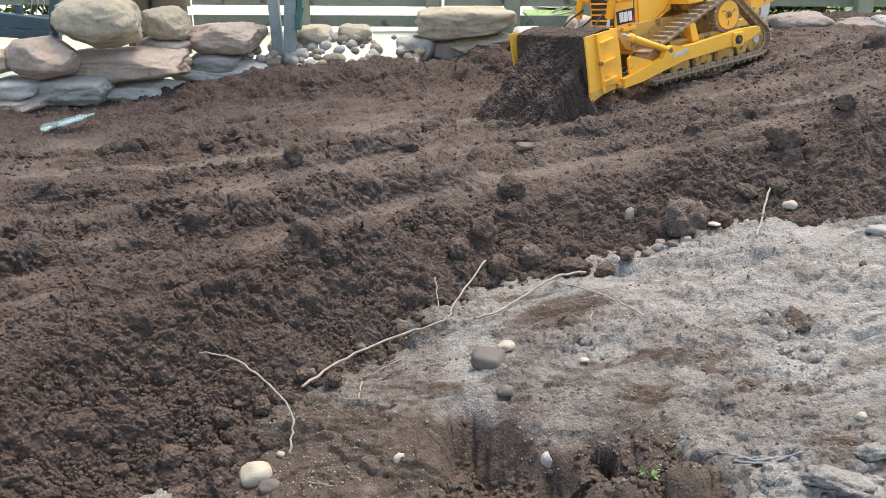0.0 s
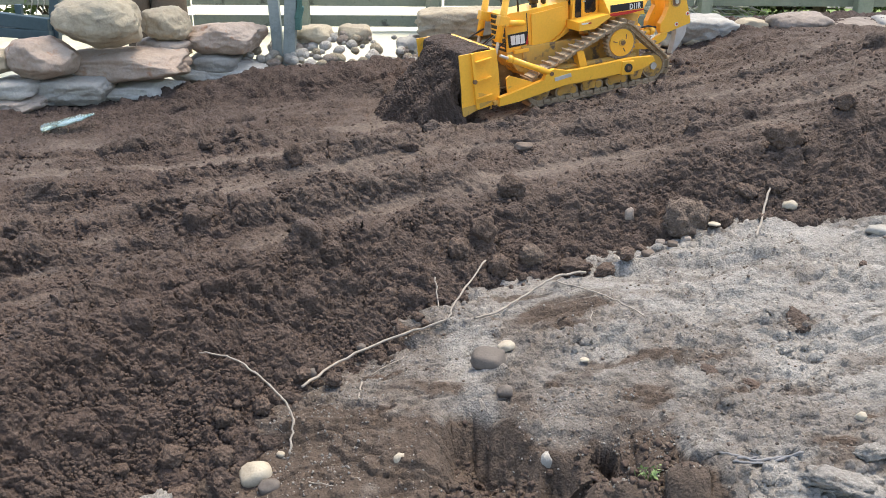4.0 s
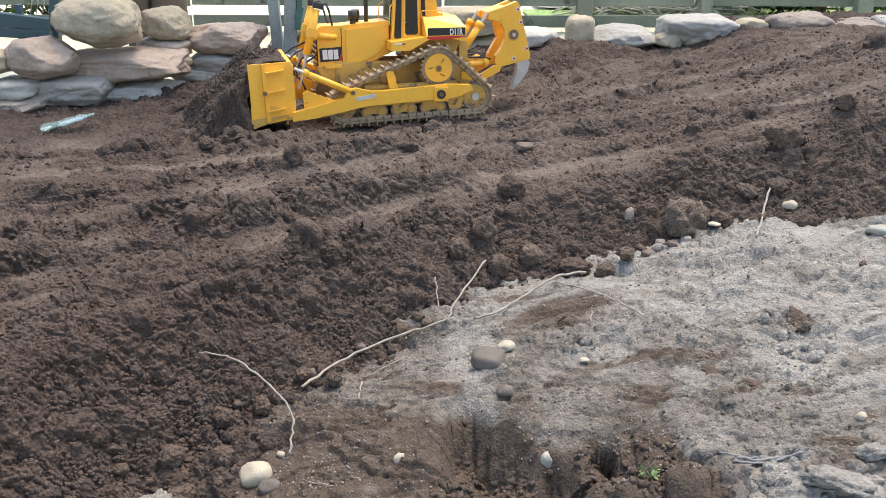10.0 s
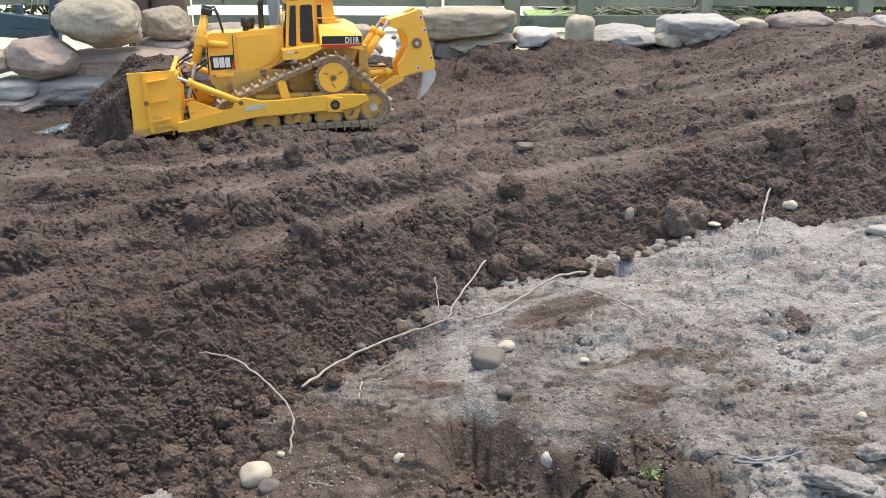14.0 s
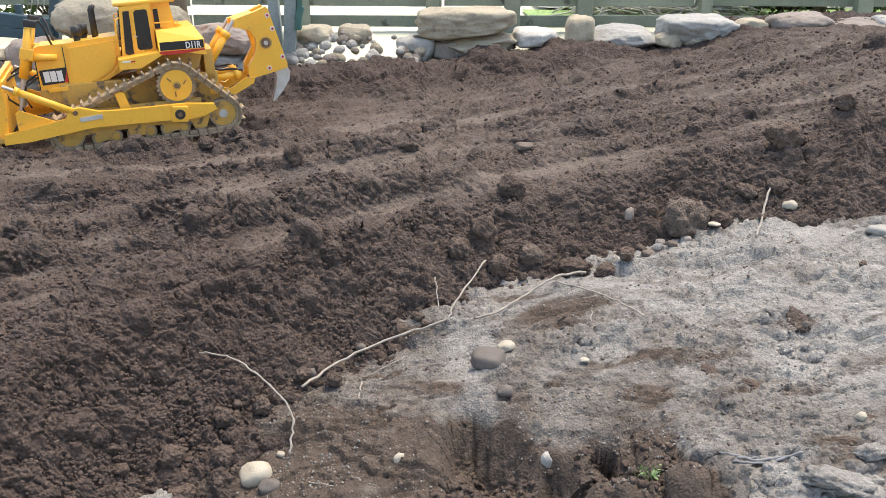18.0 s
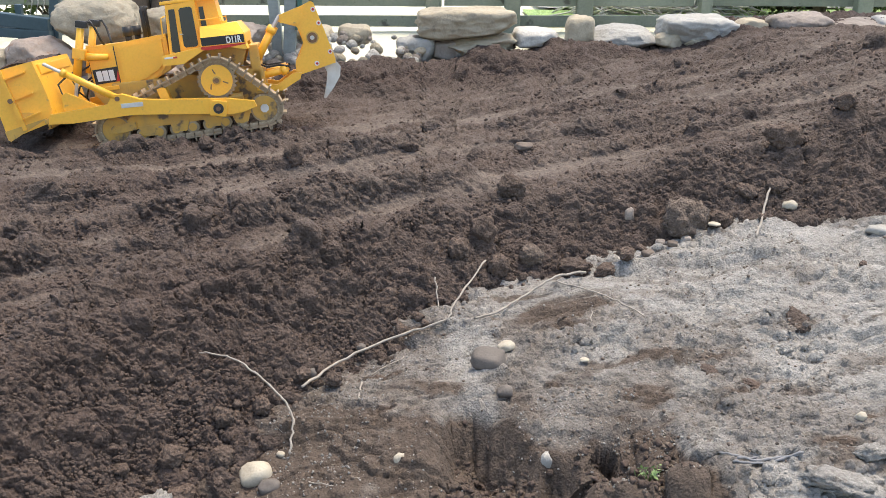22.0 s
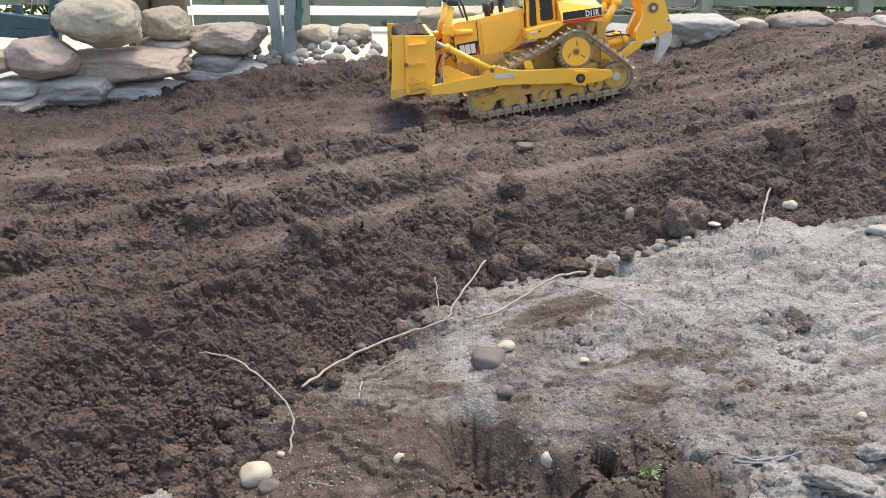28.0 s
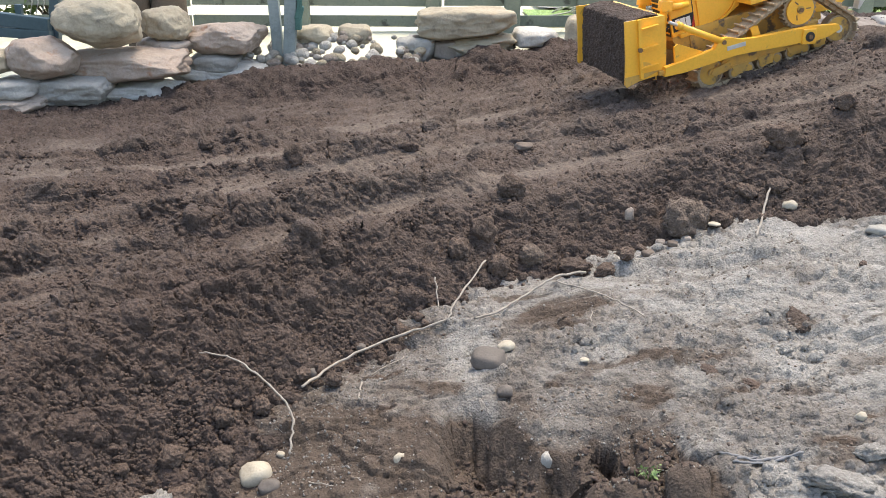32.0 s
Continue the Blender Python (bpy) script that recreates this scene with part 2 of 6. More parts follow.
# ---------------------------------------------------------------- materials
def material(name, base, rough=0.8, metal=0.0, vary=None, scale=20.0, detail=8.0, bump=0.0, bump_scale=200.0, rand=0.0,
             spots=None, spot_scale=60.0, spot_at=0.62, coat=0.0, space="Object", layer=None, cells=0.0, cell_scale=220.0, grain=0.5, crumbs=None):
    """A surface with colour variation at two scales, optional specks and fine relief."""
    m = bpy.data.materials.new(name)
    m.use_nodes = True
    nt, n = m.node_tree, m.node_tree.nodes
    bs = n["Principled BSDF"]
    bs.inputs["Roughness"].default_value, bs.inputs["Metallic"].default_value = rough, metal
    bs.inputs["Coat Weight"].default_value = coat
    co = n.new("ShaderNodeTexCoord").outputs[space]

    def noise_of(s, d=detail):
        t = n.new("ShaderNodeTexNoise")
        t.inputs["Scale"].default_value, t.inputs["Detail"].default_value, t.inputs["Roughness"].default_value = s, d, grain
        nt.links.new(co, t.inputs["Vector"])
        return t.outputs["Fac"]

    def mix(fac, a, b):
        x = n.new("ShaderNodeMix")
        x.data_type = "RGBA"
        for sock, v in ((x.inputs[0], fac), (x.inputs[6], a), (x.inputs[7], b)):
            if isinstance(v, (float, int)):
                sock.default_value = v
            elif isinstance(v, tuple):
                sock.default_value = (*v, 1)
            else:
                nt.links.new(v, sock)
        return x.outputs[2]

    def ramp(fac, lo, hi):
        r = n.new("ShaderNodeMapRange")
        r.inputs["From Min"].default_value, r.inputs["From Max"].default_value = lo, hi
        nt.links.new(fac, r.inputs["Value"])
        return r.outputs[0]

    col = base
    if vary:
        col = mix(ramp(noise_of(scale), 0.35, 0.65), base, vary)
        col = mix(ramp(noise_of(scale * 9, 4.0), 0.3, 0.75), col, mix(0.5, col, tuple(v * 1.25 for v in vary)))
    if spots:
        col = mix(ramp(noise_of(spot_scale, 5.0), spot_at, spot_at + 0.1), col, spots)
    if layer:
        at = n.new("ShaderNodeAttribute")
        at.attribute_name = layer[0]
        col = mix(ramp(at.outputs["Fac"], layer[2], layer[3]), col, mix(ramp(noise_of(scale * 6, 6.0), 0.35, 0.7), layer[1], tuple(v * 0.7 for v in layer[1])))
    if crumbs:
        for size, lo, hi in crumbs:
            vo = n.new("ShaderNodeTexVoronoi")
            vo.inputs["Scale"].default_value = size
            nt.links.new(co, vo.inputs["Vector"])
            tone = ramp(vo.outputs["Color"], 0.1, 0.9)
            tone.node.inputs["To Min"].default_value, tone.node.inputs["To Max"].default_value = lo, hi
            mu = n.new("ShaderNodeMix")
            mu.data_type, mu.blend_type, mu.inputs[0].default_value = "RGBA", "MULTIPLY", 1.0
            nt.links.new(col, mu.inputs[6])
            nt.links.new(tone, mu.inputs[7])
            col = mu.outputs[2]
    if rand:
        oi = n.new("ShaderNodeObjectInfo").outputs["Random"]
        hs = n.new("ShaderNodeHueSaturation")
        nt.links.new(ramp(oi, 0.0, 1.0), hs.inputs["Value"])
        rv = hs.inputs["Value"].links[0].from_node
        rv.inputs["To Min"].default_value, rv.inputs["To Max"].default_value = 1 - rand, 1 + rand
        if isinstance(col, tuple):
            hs.inputs["Color"].default_value = (*col, 1)
        else:
            nt.links.new(col, hs.inputs["Color"])
        col = hs.outputs[0]
    if isinstance(col, tuple):
        bs.inputs["Base Color"].default_value = (*col, 1)
    else:
        nt.links.new(col, bs.inputs["Base Color"])
    if bump:
        b = n.new("ShaderNodeBump")
        b.inputs["Distance"].default_value = bump
        height = noise_of(bump_scale, 10.0)
        if cells:
            v = n.new("ShaderNodeTexVoronoi")
            v.inputs["Scale"].default_value = cell_scale
            nt.links.new(co, v.inputs["Vector"])
            mm = n.new("ShaderNodeMath")
            mm.operation, mm.inputs[1].default_value = "MULTIPLY_ADD", -cells
            nt.links.new(v.outputs["Distance"], mm.inputs[0])
            nt.links.new(height, mm.inputs[2])
            height = mm.outputs[0]
        if layer:
            soft = ramp(n[at.name].outputs["Fac"], 0.2, 1.0)
            soft.node.inputs["To Min"].default_value, soft.node.inputs["To Max"].default_value = 1.0, layer[4]
            nt.links.new(soft, b.inputs["Strength"])
        nt.links.new(height, b.inputs["Height"])
        nt.links.new(b.outputs[0], bs.inputs["Normal"])
    return m


SOIL = material("dark_soil", (0.050, 0.0340, 0.0278), 0.95, vary=(0.085, 0.060, 0.050), scale=6.0, bump=0.007, bump_scale=170, cells=0.8, cell_scale=120, spots=(0.14, 0.104, 0.086), spot_scale=90, spot_at=0.58, layer=("pressed", (0.150, 0.119, 0.100), 0.10, 1.0, 0.6), grain=0.6, crumbs=((95, 0.85, 1.15), (230, 0.84, 1.16)))
CLOD = material("soil_clod", (0.075, 0.052, 0.041), 0.95, vary=(0.120, 0.087, 0.070), scale=14.0, bump=0.005, bump_scale=180, cells=0.8, cell_scale=140, rand=0.2, spots=(0.16, 0.12, 0.096), spot_scale=100, spot_at=0.58, grain=0.6, crumbs=((110, 0.82, 1.2), (260, 0.8, 1.2)))
CRUMB = material("soil_crumb", (0.058, 0.0405, 0.0325), 0.95, vary=(0.096, 0.069, 0.057), scale=30, bump=0.002, bump_scale=300, grain=0.6)
DRY_CLOD = material("dry_clod", (0.105, 0.078, 0.063), 0.95, vary=(0.155, 0.120, 0.098), scale=14, bump=0.006, bump_scale=150, cells=0.8, cell_scale=140, grain=0.6, crumbs=((110, 0.82, 1.2), (260, 0.8, 1.2)))
GREY = material("packed_sand", (0.205, 0.194, 0.178), 0.95, vary=(0.310, 0.298, 0.279), scale=7.0, bump=0.009, bump_scale=110, cells=0.3, cell_scale=170, spots=(0.145, 0.125, 0.108), spot_scale=34, spot_at=0.58, layer=("earth", (0.105, 0.078, 0.061), 0.15, 1.0, 0.9), grain=0.62, crumbs=((60, 0.90, 1.1), (150, 0.88, 1.13), (300, 0.84, 1.16)))
ROCKS = {
    "tan": material("tan_stone", (0.34, 0.285, 0.205), 0.92, vary=(0.46, 0.40, 0.30), scale=7, bump=0.008, bump_scale=34, grain=0.6, rand=0.1, spots=(0.27, 0.235, 0.18), spot_scale=16, spot_at=0.60),
    "rose": material("rose_stone", (0.35, 0.258, 0.200), 0.92, vary=(0.43, 0.352, 0.295), scale=9, bump=0.008, bump_scale=34, grain=0.6, rand=0.14, spots=(0.36, 0.21, 0.14), spot_scale=16, spot_at=0.60),
    "grey": material("grey_stone", (0.285, 0.275, 0.25), 0.92, vary=(0.395, 0.38, 0.35), scale=8, bump=0.008, bump_scale=34, grain=0.6, rand=0.12, spots=(0.24, 0.25, 0.25), spot_scale=16, spot_at=0.60),
    "brown": material("brown_stone", (0.23, 0.19, 0.16), 0.92, vary=(0.35, 0.30, 0.26), scale=8, bump=0.008, bump_scale=34, grain=0.6, rand=0.12, spots=(0.19, 0.15, 0.125), spot_scale=16, spot_at=0.60),
    "pale": material("pale_stone", (0.40, 0.38, 0.35), 0.92, vary=(0.54, 0.52, 0.48), scale=9, bump=0.008, bump_scale=34, grain=0.6, rand=0.14, spots=(0.34, 0.33, 0.31), spot_scale=16, spot_at=0.60),
}
PAINT = material("yellow_paint", (0.95, 0.50, 0.055), 0.36, vary=(0.92, 0.47, 0.055), scale=14, spots=(0.45, 0.27, 0.09), spot_scale=30, spot_at=0.68, bump=0.0004, bump_scale=300)
MUDDY = material("muddy_yellow", (0.74, 0.41, 0.07), 0.6, vary=(0.52, 0.31, 0.09), scale=22, spots=(0.17, 0.12, 0.08), spot_scale=26, spot_at=0.57, bump=0.001, bump_scale=200)
TREAD = material("muddy_track_steel", (0.26, 0.195, 0.13), 0.75, 0.05, vary=(0.40, 0.31, 0.21), scale=30, spots=(0.50, 0.41, 0.29), spot_scale=70, spot_at=0.6, bump=0.001, bump_scale=300)
STEEL = material("bright_steel", (0.66, 0.66, 0.65), 0.45, 0.45, vary=(0.52, 0.50, 0.47), scale=30)
DARK = material("black_plastic", (0.018, 0.018, 0.02), 0.5, vary=(0.035, 0.033, 0.03), scale=30)
GLASS = material("dark_cab_glass", (0.010, 0.011, 0.014), 0.12, vary=(0.016, 0.016, 0.018), scale=15)
WHITE = material("white_decal", (0.78, 0.77, 0.74), 0.5)
RED = material("red_decal", (0.55, 0.03, 0.02), 0.45)
BLACK = material("black_decal", (0.014, 0.014, 0.015), 0.4)
RUST = material("rusty_bolt", (0.16, 0.085, 0.05), 0.7, 0.4, vary=(0.28, 0.17, 0.10), scale=90)
WOOD = material("weathered_green_timber", (0.15, 0.175, 0.14), 0.85, vary=(0.20, 0.22, 0.18), scale=6, bump=0.003, bump_scale=50, rand=0.12, spots=(0.08, 0.085, 0.07), spot_scale=12)
STAKE = material("grey_green_stake", (0.22, 0.26, 0.25), 0.8, vary=(0.30, 0.34, 0.33), scale=7, bump=0.003, bump_scale=60, rand=0.08, spots=(0.12, 0.14, 0.13), spot_scale=14)
BLUE = material("blue_painted_metal", (0.045, 0.085, 0.10), 0.5, vary=(0.06, 0.10, 0.115), scale=8)
BARK = material("bark", (0.075, 0.055, 0.042), 0.95, vary=(0.12, 0.09, 0.07), scale=10, bump=0.01, bump_scale=25)
TWIG = material("bleached_twig", (0.40, 0.36, 0.31), 0.8, vary=(0.27, 0.24, 0.205), scale=30, bump=0.0008, bump_scale=250)
# dry grass, its colour made very pale to stand in for full sun
LAWN = material("dry_grass_painted_sunlit", (0.66, 0.62, 0.42), 0.95, vary=(0.74, 0.72, 0.58), scale=0.7, spots=(0.30, 0.40, 0.12), spot_scale=0.5, spot_at=0.60, bump=0.01, bump_scale=80)
LEAF = material("leaf", (0.055, 0.10, 0.022), 0.6, vary=(0.09, 0.14, 0.035), scale=3, rand=0.2)


# ---------------------------------------------------------------- mesh helpers
def grid_mesh(name, xs, ys, zs, mat, keep=None):
    """A sheet from 2D arrays of places; keep marks the vertices that stay."""
    rows, cols = xs.shape
    idx = np.arange(rows * cols).reshape(rows, cols)
    quads = np.stack([idx[:-1, :-1], idx[:-1, 1:], idx[1:, 1:], idx[1:, :-1]], -1).reshape(-1, 4)
    co = np.stack([xs, ys, zs], -1).reshape(-1, 3)
    if keep is not None:
        k = keep.reshape(-1)
        quads = quads[k[quads].any(1)]
        used = np.unique(quads)
        remap = np.zeros(len(co), np.int64)
        remap[used] = np.arange(len(used))
        co, quads = co[used], remap[quads]
    else:
        used = np.arange(len(co))
    return arrays_mesh(name, co, quads, mat), used


def arrays_mesh(name, co, faces, mat, flat=False):
    me = bpy.data.meshes.new(name)
    n = faces.shape[1]
    me.vertices.add(len(co))
    me.vertices.foreach_set("co", np.ascontiguousarray(co, dtype=np.float32).ravel())
    me.loops.add(faces.size)
    me.loops.foreach_set("vertex_index", np.ascontiguousarray(faces, dtype=np.int32).ravel())
    me.polygons.add(len(faces))
    me.polygons.foreach_set("loop_start", np.arange(0, faces.size, n, dtype=np.int32))
    me.polygons.foreach_set("loop_total", np.full(len(faces), n, dtype=np.int32))
    me.update(calc_edges=True)
    me.polygons.foreach_set("use_smooth", np.full(len(faces), not flat))
    me.materials.append(mat)
    return me


def to_mesh(name, bm, mat, flat=False):
    me = bpy.data.meshes.new(name)
    bmesh.ops.recalc_face_normals(bm, faces=bm.faces)
    bm.to_mesh(me)
    bm.free()
    me.materials.append(mat)
    me.polygons.foreach_set("use_smooth", [not flat] * len(me.polygons))
    return me


def part(name, bm, mat, parent, label="", flat=True):
    ob = new(name, to_mesh(name, bm, mat, flat))
    ob.parent = parent
    return tagged(ob, label)


def thing(name, label, category, group="", kind="", at=None):
    ob = new(name)
    ob.empty_display_size = 0.05
    if at is not None:
        ob.matrix_basis = at
    return tagged(ob, label, category, group, kind)


def soften(bm, width, segments=2):
    if width:
        edges = [e for e in bm.edges if len(e.link_faces) == 2 and e.calc_face_angle(0) > 0.5]
        bmesh.ops.bevel(bm, geom=edges, offset=width, segments=segments, profile=0.7, affect="EDGES", clamp_overlap=True)
    return bm


def box(sx, sy, sz, m=None, bevel=0.0, bm=None):
    """A box of that size about the pose m."""
    b = bmesh.new()
    bmesh.ops.create_cube(b, size=1.0)
    bmesh.ops.scale(b, vec=(sx, sy, sz), verts=b.verts)
    soften(b, bevel)
    return merge(bm, b, m)


def merge(bm, b, m=None):
    if m is not None:
        bmesh.ops.transform(b, matrix=m, verts=b.verts)
    if bm is None:
        return b
    tmp = bpy.data.meshes.new("tmp")
    b.to_mesh(tmp)
    b.free()
    bm.from_mesh(tmp)
    bpy.data.meshes.remove(tmp)
    return bm


def rod(a, b, r, r2=None, seg=12, bm=None):
    a, b = Vector(a), Vector(b)
    c = bmesh.new()
    bmesh.ops.create_cone(c, cap_ends=True, segments=seg, radius1=r, radius2=r if r2 is None else r2, depth=(b - a).length)
    q = (b - a).to_track_quat("Z", "Y").to_matrix().to_4x4()
    return merge(bm, c, Matrix.Translation((a + b) / 2) @ q)


def tube(points, radii, seg=7, bm=None):
    """A bent tube through points, with a radius at each."""
    b = bmesh.new()
    pts = [Vector(p) for p in points]
    rings = []
    for i, p in enumerate(pts):
        t = (pts[min(i + 1, len(pts) - 1)] - pts[max(i - 1, 0)]).normalized()
        side = t.cross(Vector((0.13, 0.21, 0.97))).normalized()
        over = side.cross(t)
        rings.append([b.verts.new(p + radii[i] * (math.cos(k * math.tau / seg) * side + math.sin(k * math.tau / seg) * over)) for k in range(seg)])
    for r0, r1 in zip(rings, rings[1:]):
        for k in range(seg):
            b.faces.new((r0[k], r0[(k + 1) % seg], r1[(k + 1) % seg], r1[k]))
    b.faces.new(rings[0][::-1])
    b.faces.new(rings[-1])
    return merge(bm, b)


def slab(profile, y0, y1, bevel=0.0, bm=None, scale=1.0):
    """A plate cut to a profile of (x, z), from y0 to y1."""
    b = bmesh.new()
    v0 = [b.verts.new((x * scale, y0 * scale, z * scale)) for x, z in profile]
    v1 = [b.verts.new((x * scale, y1 * scale, z * scale)) for x, z in profile]
    n = len(profile)
    b.faces.new(v0)
    b.faces.new(v1[::-1])
    for i in range(n):
        b.faces.new((v0[i], v1[i], v1[(i + 1) % n], v0[(i + 1) % n]))
    soften(b, bevel)
    return merge(bm, b)


def stone_bm(w, d, h, seed, rough=0.1, facets=6, detail=3, square=0.0):
    """A stone: a rounded block (square 0 ball, 1 box) split along a few random planes, then worn."""
    rnd = random.Random(seed)
    b = bmesh.new()
    bmesh.ops.create_icosphere(b, subdivisions=detail, radius=1.0)
    cuts = []
    for _ in range(facets):
        v = Vector((rnd.gauss(0, 1), rnd.gauss(0, 1), rnd.gauss(0, 1))).normalized()
        cuts.append((v, rnd.uniform(0.72, 1.0)))
    off = Vector((rnd.uniform(-9, 9), rnd.uniform(-9, 9), rnd.uniform(-9, 9)))
    e = 2.0 + 6.0 * square
    for v in b.verts:
        p = v.co.copy()
        p /= (abs(p.x) ** e + abs(p.y) ** e + abs(p.z) ** e) ** (1 / e)
        size = p.length
        for nrm, lim in cuts:
            over = p.dot(nrm) - lim * (1 + 0.25 * square)
            if over > 0:
                p -= nrm * over * 0.9
        q = p / max(size, 0.5)
        p *= 1 + rough * noise.noise(q * 1.4 + off) + rough * 0.5 * noise.noise(q * 3.5 + off) + rough * 0.3 * noise.noise(q * 8 + off) + rough * 0.15 * noise.noise(q * 18 + off)
        v.co = p
    lo = [min(v.co[i] for v in b.verts) for i in range(3)]
    hi = [max(v.co[i] for v in b.verts) for i in range(3)]
    for v in b.verts:
        v.co = Vector([((v.co[i] - lo[i]) / (hi[i] - lo[i]) - 0.5) * s for i, s in enumerate((w, d, h))])
    return b


# ---------------------------------------------------------------- the land
def view_grid(u0, u1, cols, y0, y1, rows):
    """Places in a fan that is finer near the viewer's end."""
    u = np.linspace(u0, u1, cols)[None, :]
    y = 1 / np.linspace(1 / y0, 1 / y1, rows)[:, None]
    return u * y + 0 * y, y + 0 * u


def slope_grid(cols, rows, u0=-0.66, u1=0.66, y0=1.0, y1=5.3, n=420):
    """Like view_grid, but with rows drawn closer together where the fill stands steep."""
    x, y = view_grid(u0, u1, cols // 4, y0, y1, n)
    z = fill_land(x, y)[0]
    down = np.arctan2(1.1 - z, y)
    step = np.abs(np.diff(down, axis=0)) + 0.12 * np.hypot(np.diff(y, axis=0), np.diff(z, axis=0)) / y[1:]
    run = np.vstack([np.zeros((1, step.shape[1])), np.cumsum(step, axis=0)])
    picks = np.linspace(0, 1, rows)
    coarse = np.stack([np.interp(picks * run[-1, k], run[:, k], y[:, k]) for k in range(run.shape[1])], 1)
    u, uc = np.linspace(u0, u1, cols), np.linspace(u0, u1, run.shape[1])
    yy = np.stack([np.interp(u, uc, coarse[r]) for r in range(rows)], 0)
    return u[None, :] * yy, yy


def mark(me, name, values):
    me.attributes.new(name, "FLOAT", "POINT").data.foreach_set("value", np.ascontiguousarray(values, dtype=np.float32).ravel())


def earth_and_shade_of(x, y):
    """How much brown earth shows through the grey crust."""
    p, inside, brink = pit(x, y)
    e = 1.15 * smooth(inside, 0.05, 0.6) + 0.28 * brink * (0.6 + 0.8 * fbm(x, y, 0.06, 3, 213))
    near = smooth(y, 0.3, 1.2)
    # browner earth to the left, which also paints in the shade lying there
    e = e + 0.55 * near * smooth(0.30 - x + 0.35 * fbm(x, y, 0.3, 4, 203), 0.0, 0.35) + 0.55 * smooth(fbm(x, y, 0.30, 5, 205), 0.02, 0.4)
    e = e + 0.40 * near * smooth(0.15 - x + 0.5 * fbm(x, y, 0.25, 4, 207), 0.0, 0.45) * (0.6 + 0.6 * fbm(x, y, 0.08, 3, 209))
    e = e + 0.45 * bump1(x - 0.27, 0.16) * bump1(y - 1.90, 0.05) + 0.35 * bump1(x - 0.86, 0.12) * bump1(y - 1.78, 0.07)
    return e + 0.5 * smooth(fbm(x * 0.6, y * 1.6, 0.09, 4, 215), 0.12, 0.40)


def build_land():
    # dark fill
    x, y = slope_grid(780, 920)
    xs, ys, zs, loose = fill_surface(x, y)
    keep = zs > old_ground(x, y) - 0.05
    me, used = grid_mesh("soil_terrace", xs, ys, zs, SOIL, keep)
    bank = smooth((line_y(x, CREST_X, CREST_Y) - y), -0.10, 0.06)
    dry = smooth(0.62 - loose, 0.0, 0.5) * (0.95 + 0.4 * fbm(x, y, 0.12, 3, 15)) + 0.24 + 0.22 * smooth(x, -0.9, -0.2) + 0.3 * fbm(x, y, 0.2, 3, 16)
    heaped = smooth(y - line_y(x, BACK_X, BACK_Y), -0.10, 0.06)
    mark(me, "pressed", (dry * (1 - (0.9 - 0.45 * smooth(x, -0.65, -0.25)) * bank) * (1 - 0.75 * heaped)).reshape(-1)[used])
    tagged(new("soil_terrace", me), "loose dark brown fill soil with track ruts and a crumbling bank", "soil", kind="structure")
    # the same fill to the sides, farther from the lanes, on a coarser sheet
    x, y = np.meshgrid(np.concatenate([np.linspace(-7.4, -3.6, 60), np.linspace(-3.55, 3.55, 240), np.linspace(3.6, 7.4, 60)]), np.linspace(-3.4, 5.3, 290))
    xs, ys, zs, loose = fill_surface(x, y)
    inner = (np.abs(x) < 0.64 * y) & (y > 1.04) & (y < 5.24)
    keep = (zs > old_ground(x, y) - 0.12) & ~inner
    me, used = grid_mesh("soil_apron", xs, ys, zs - 0.02 * inner, SOIL, keep)
    mark(me, "pressed", (0.14 + 0.3 * fbm(x, y, 0.2, 3, 16) + 0.4 * smooth(0.5 - loose, 0.0, 0.4)).reshape(-1)[used])
    tagged(new("soil_apron", me), "loose dark brown fill soil spreading beside the ruts", "soil", kind="structure")
    # packed ground before it
    x, y = view_grid(-0.40, 0.66, 660, 1.02, 3.0, 480)
    z, relief = ground_parts(x, y)
    xs, ys, zs = set_off(x, y, z, relief)
    me, used = grid_mesh("ground", xs, ys, zs, GREY)
    mark(me, "earth", earth_and_shade_of(x, y).reshape(-1)[used])
    tagged(new("ground", me), "packed grey sandy ground with pebbles, crust and a broken hollow", "ground", kind="structure")
    x, y = np.meshgrid(np.linspace(-4.5, 4.5, 220), np.linspace(-4.5, 3.3, 190))
    z = ground_height(x, y)
    inner = (x > -0.38 * y) & (x < 0.64 * y) & (y > 1.05) & (y < 2.95)
    rim = smooth(np.maximum(np.abs(x), -y), 3.4, 4.4)
    me, used = grid_mesh("ground_apron", x, y, z - 0.02 * inner - 0.10 * rim, GREY, ~inner)
    mark(me, "earth", earth_and_shade_of(x, y).reshape(-1)[used])
    tagged(new("ground_apron", me), "packed grey sandy ground round the camera's stand", "ground", kind="structure")
    # the yard round about and the land beyond
    steps = np.concatenate([np.linspace(-90, -10, 30), np.linspace(-9.8, 9.8, 80), np.linspace(10, 90, 30)])
    x, y = np.meshgrid(steps, np.concatenate([np.linspace(-90, -10, 30), np.linspace(-9.8, 4.9, 60)]))
    z = old_ground(x, y) - 0.09
    me, used = grid_mesh("yard", x, y, z, GREY, (np.abs(x) > 4.2) | (y < -4.2) | (y > 3.1))
    mark(me, "earth", (0.25 * smooth(fbm(x, y, 1.5, 3, 401), 0.0, 0.5)).reshape(-1)[used])
    tagged(new("yard", me), "packed grey sandy yard ground", "ground", kind="structure")
    x, y = np.meshgrid(np.concatenate([np.linspace(-90, -21, 25), np.linspace(-20, 20, 70), np.linspace(21, 90, 25)]), np.concatenate([np.linspace(4.85, 20, 90), np.linspace(21, 90, 30)]))
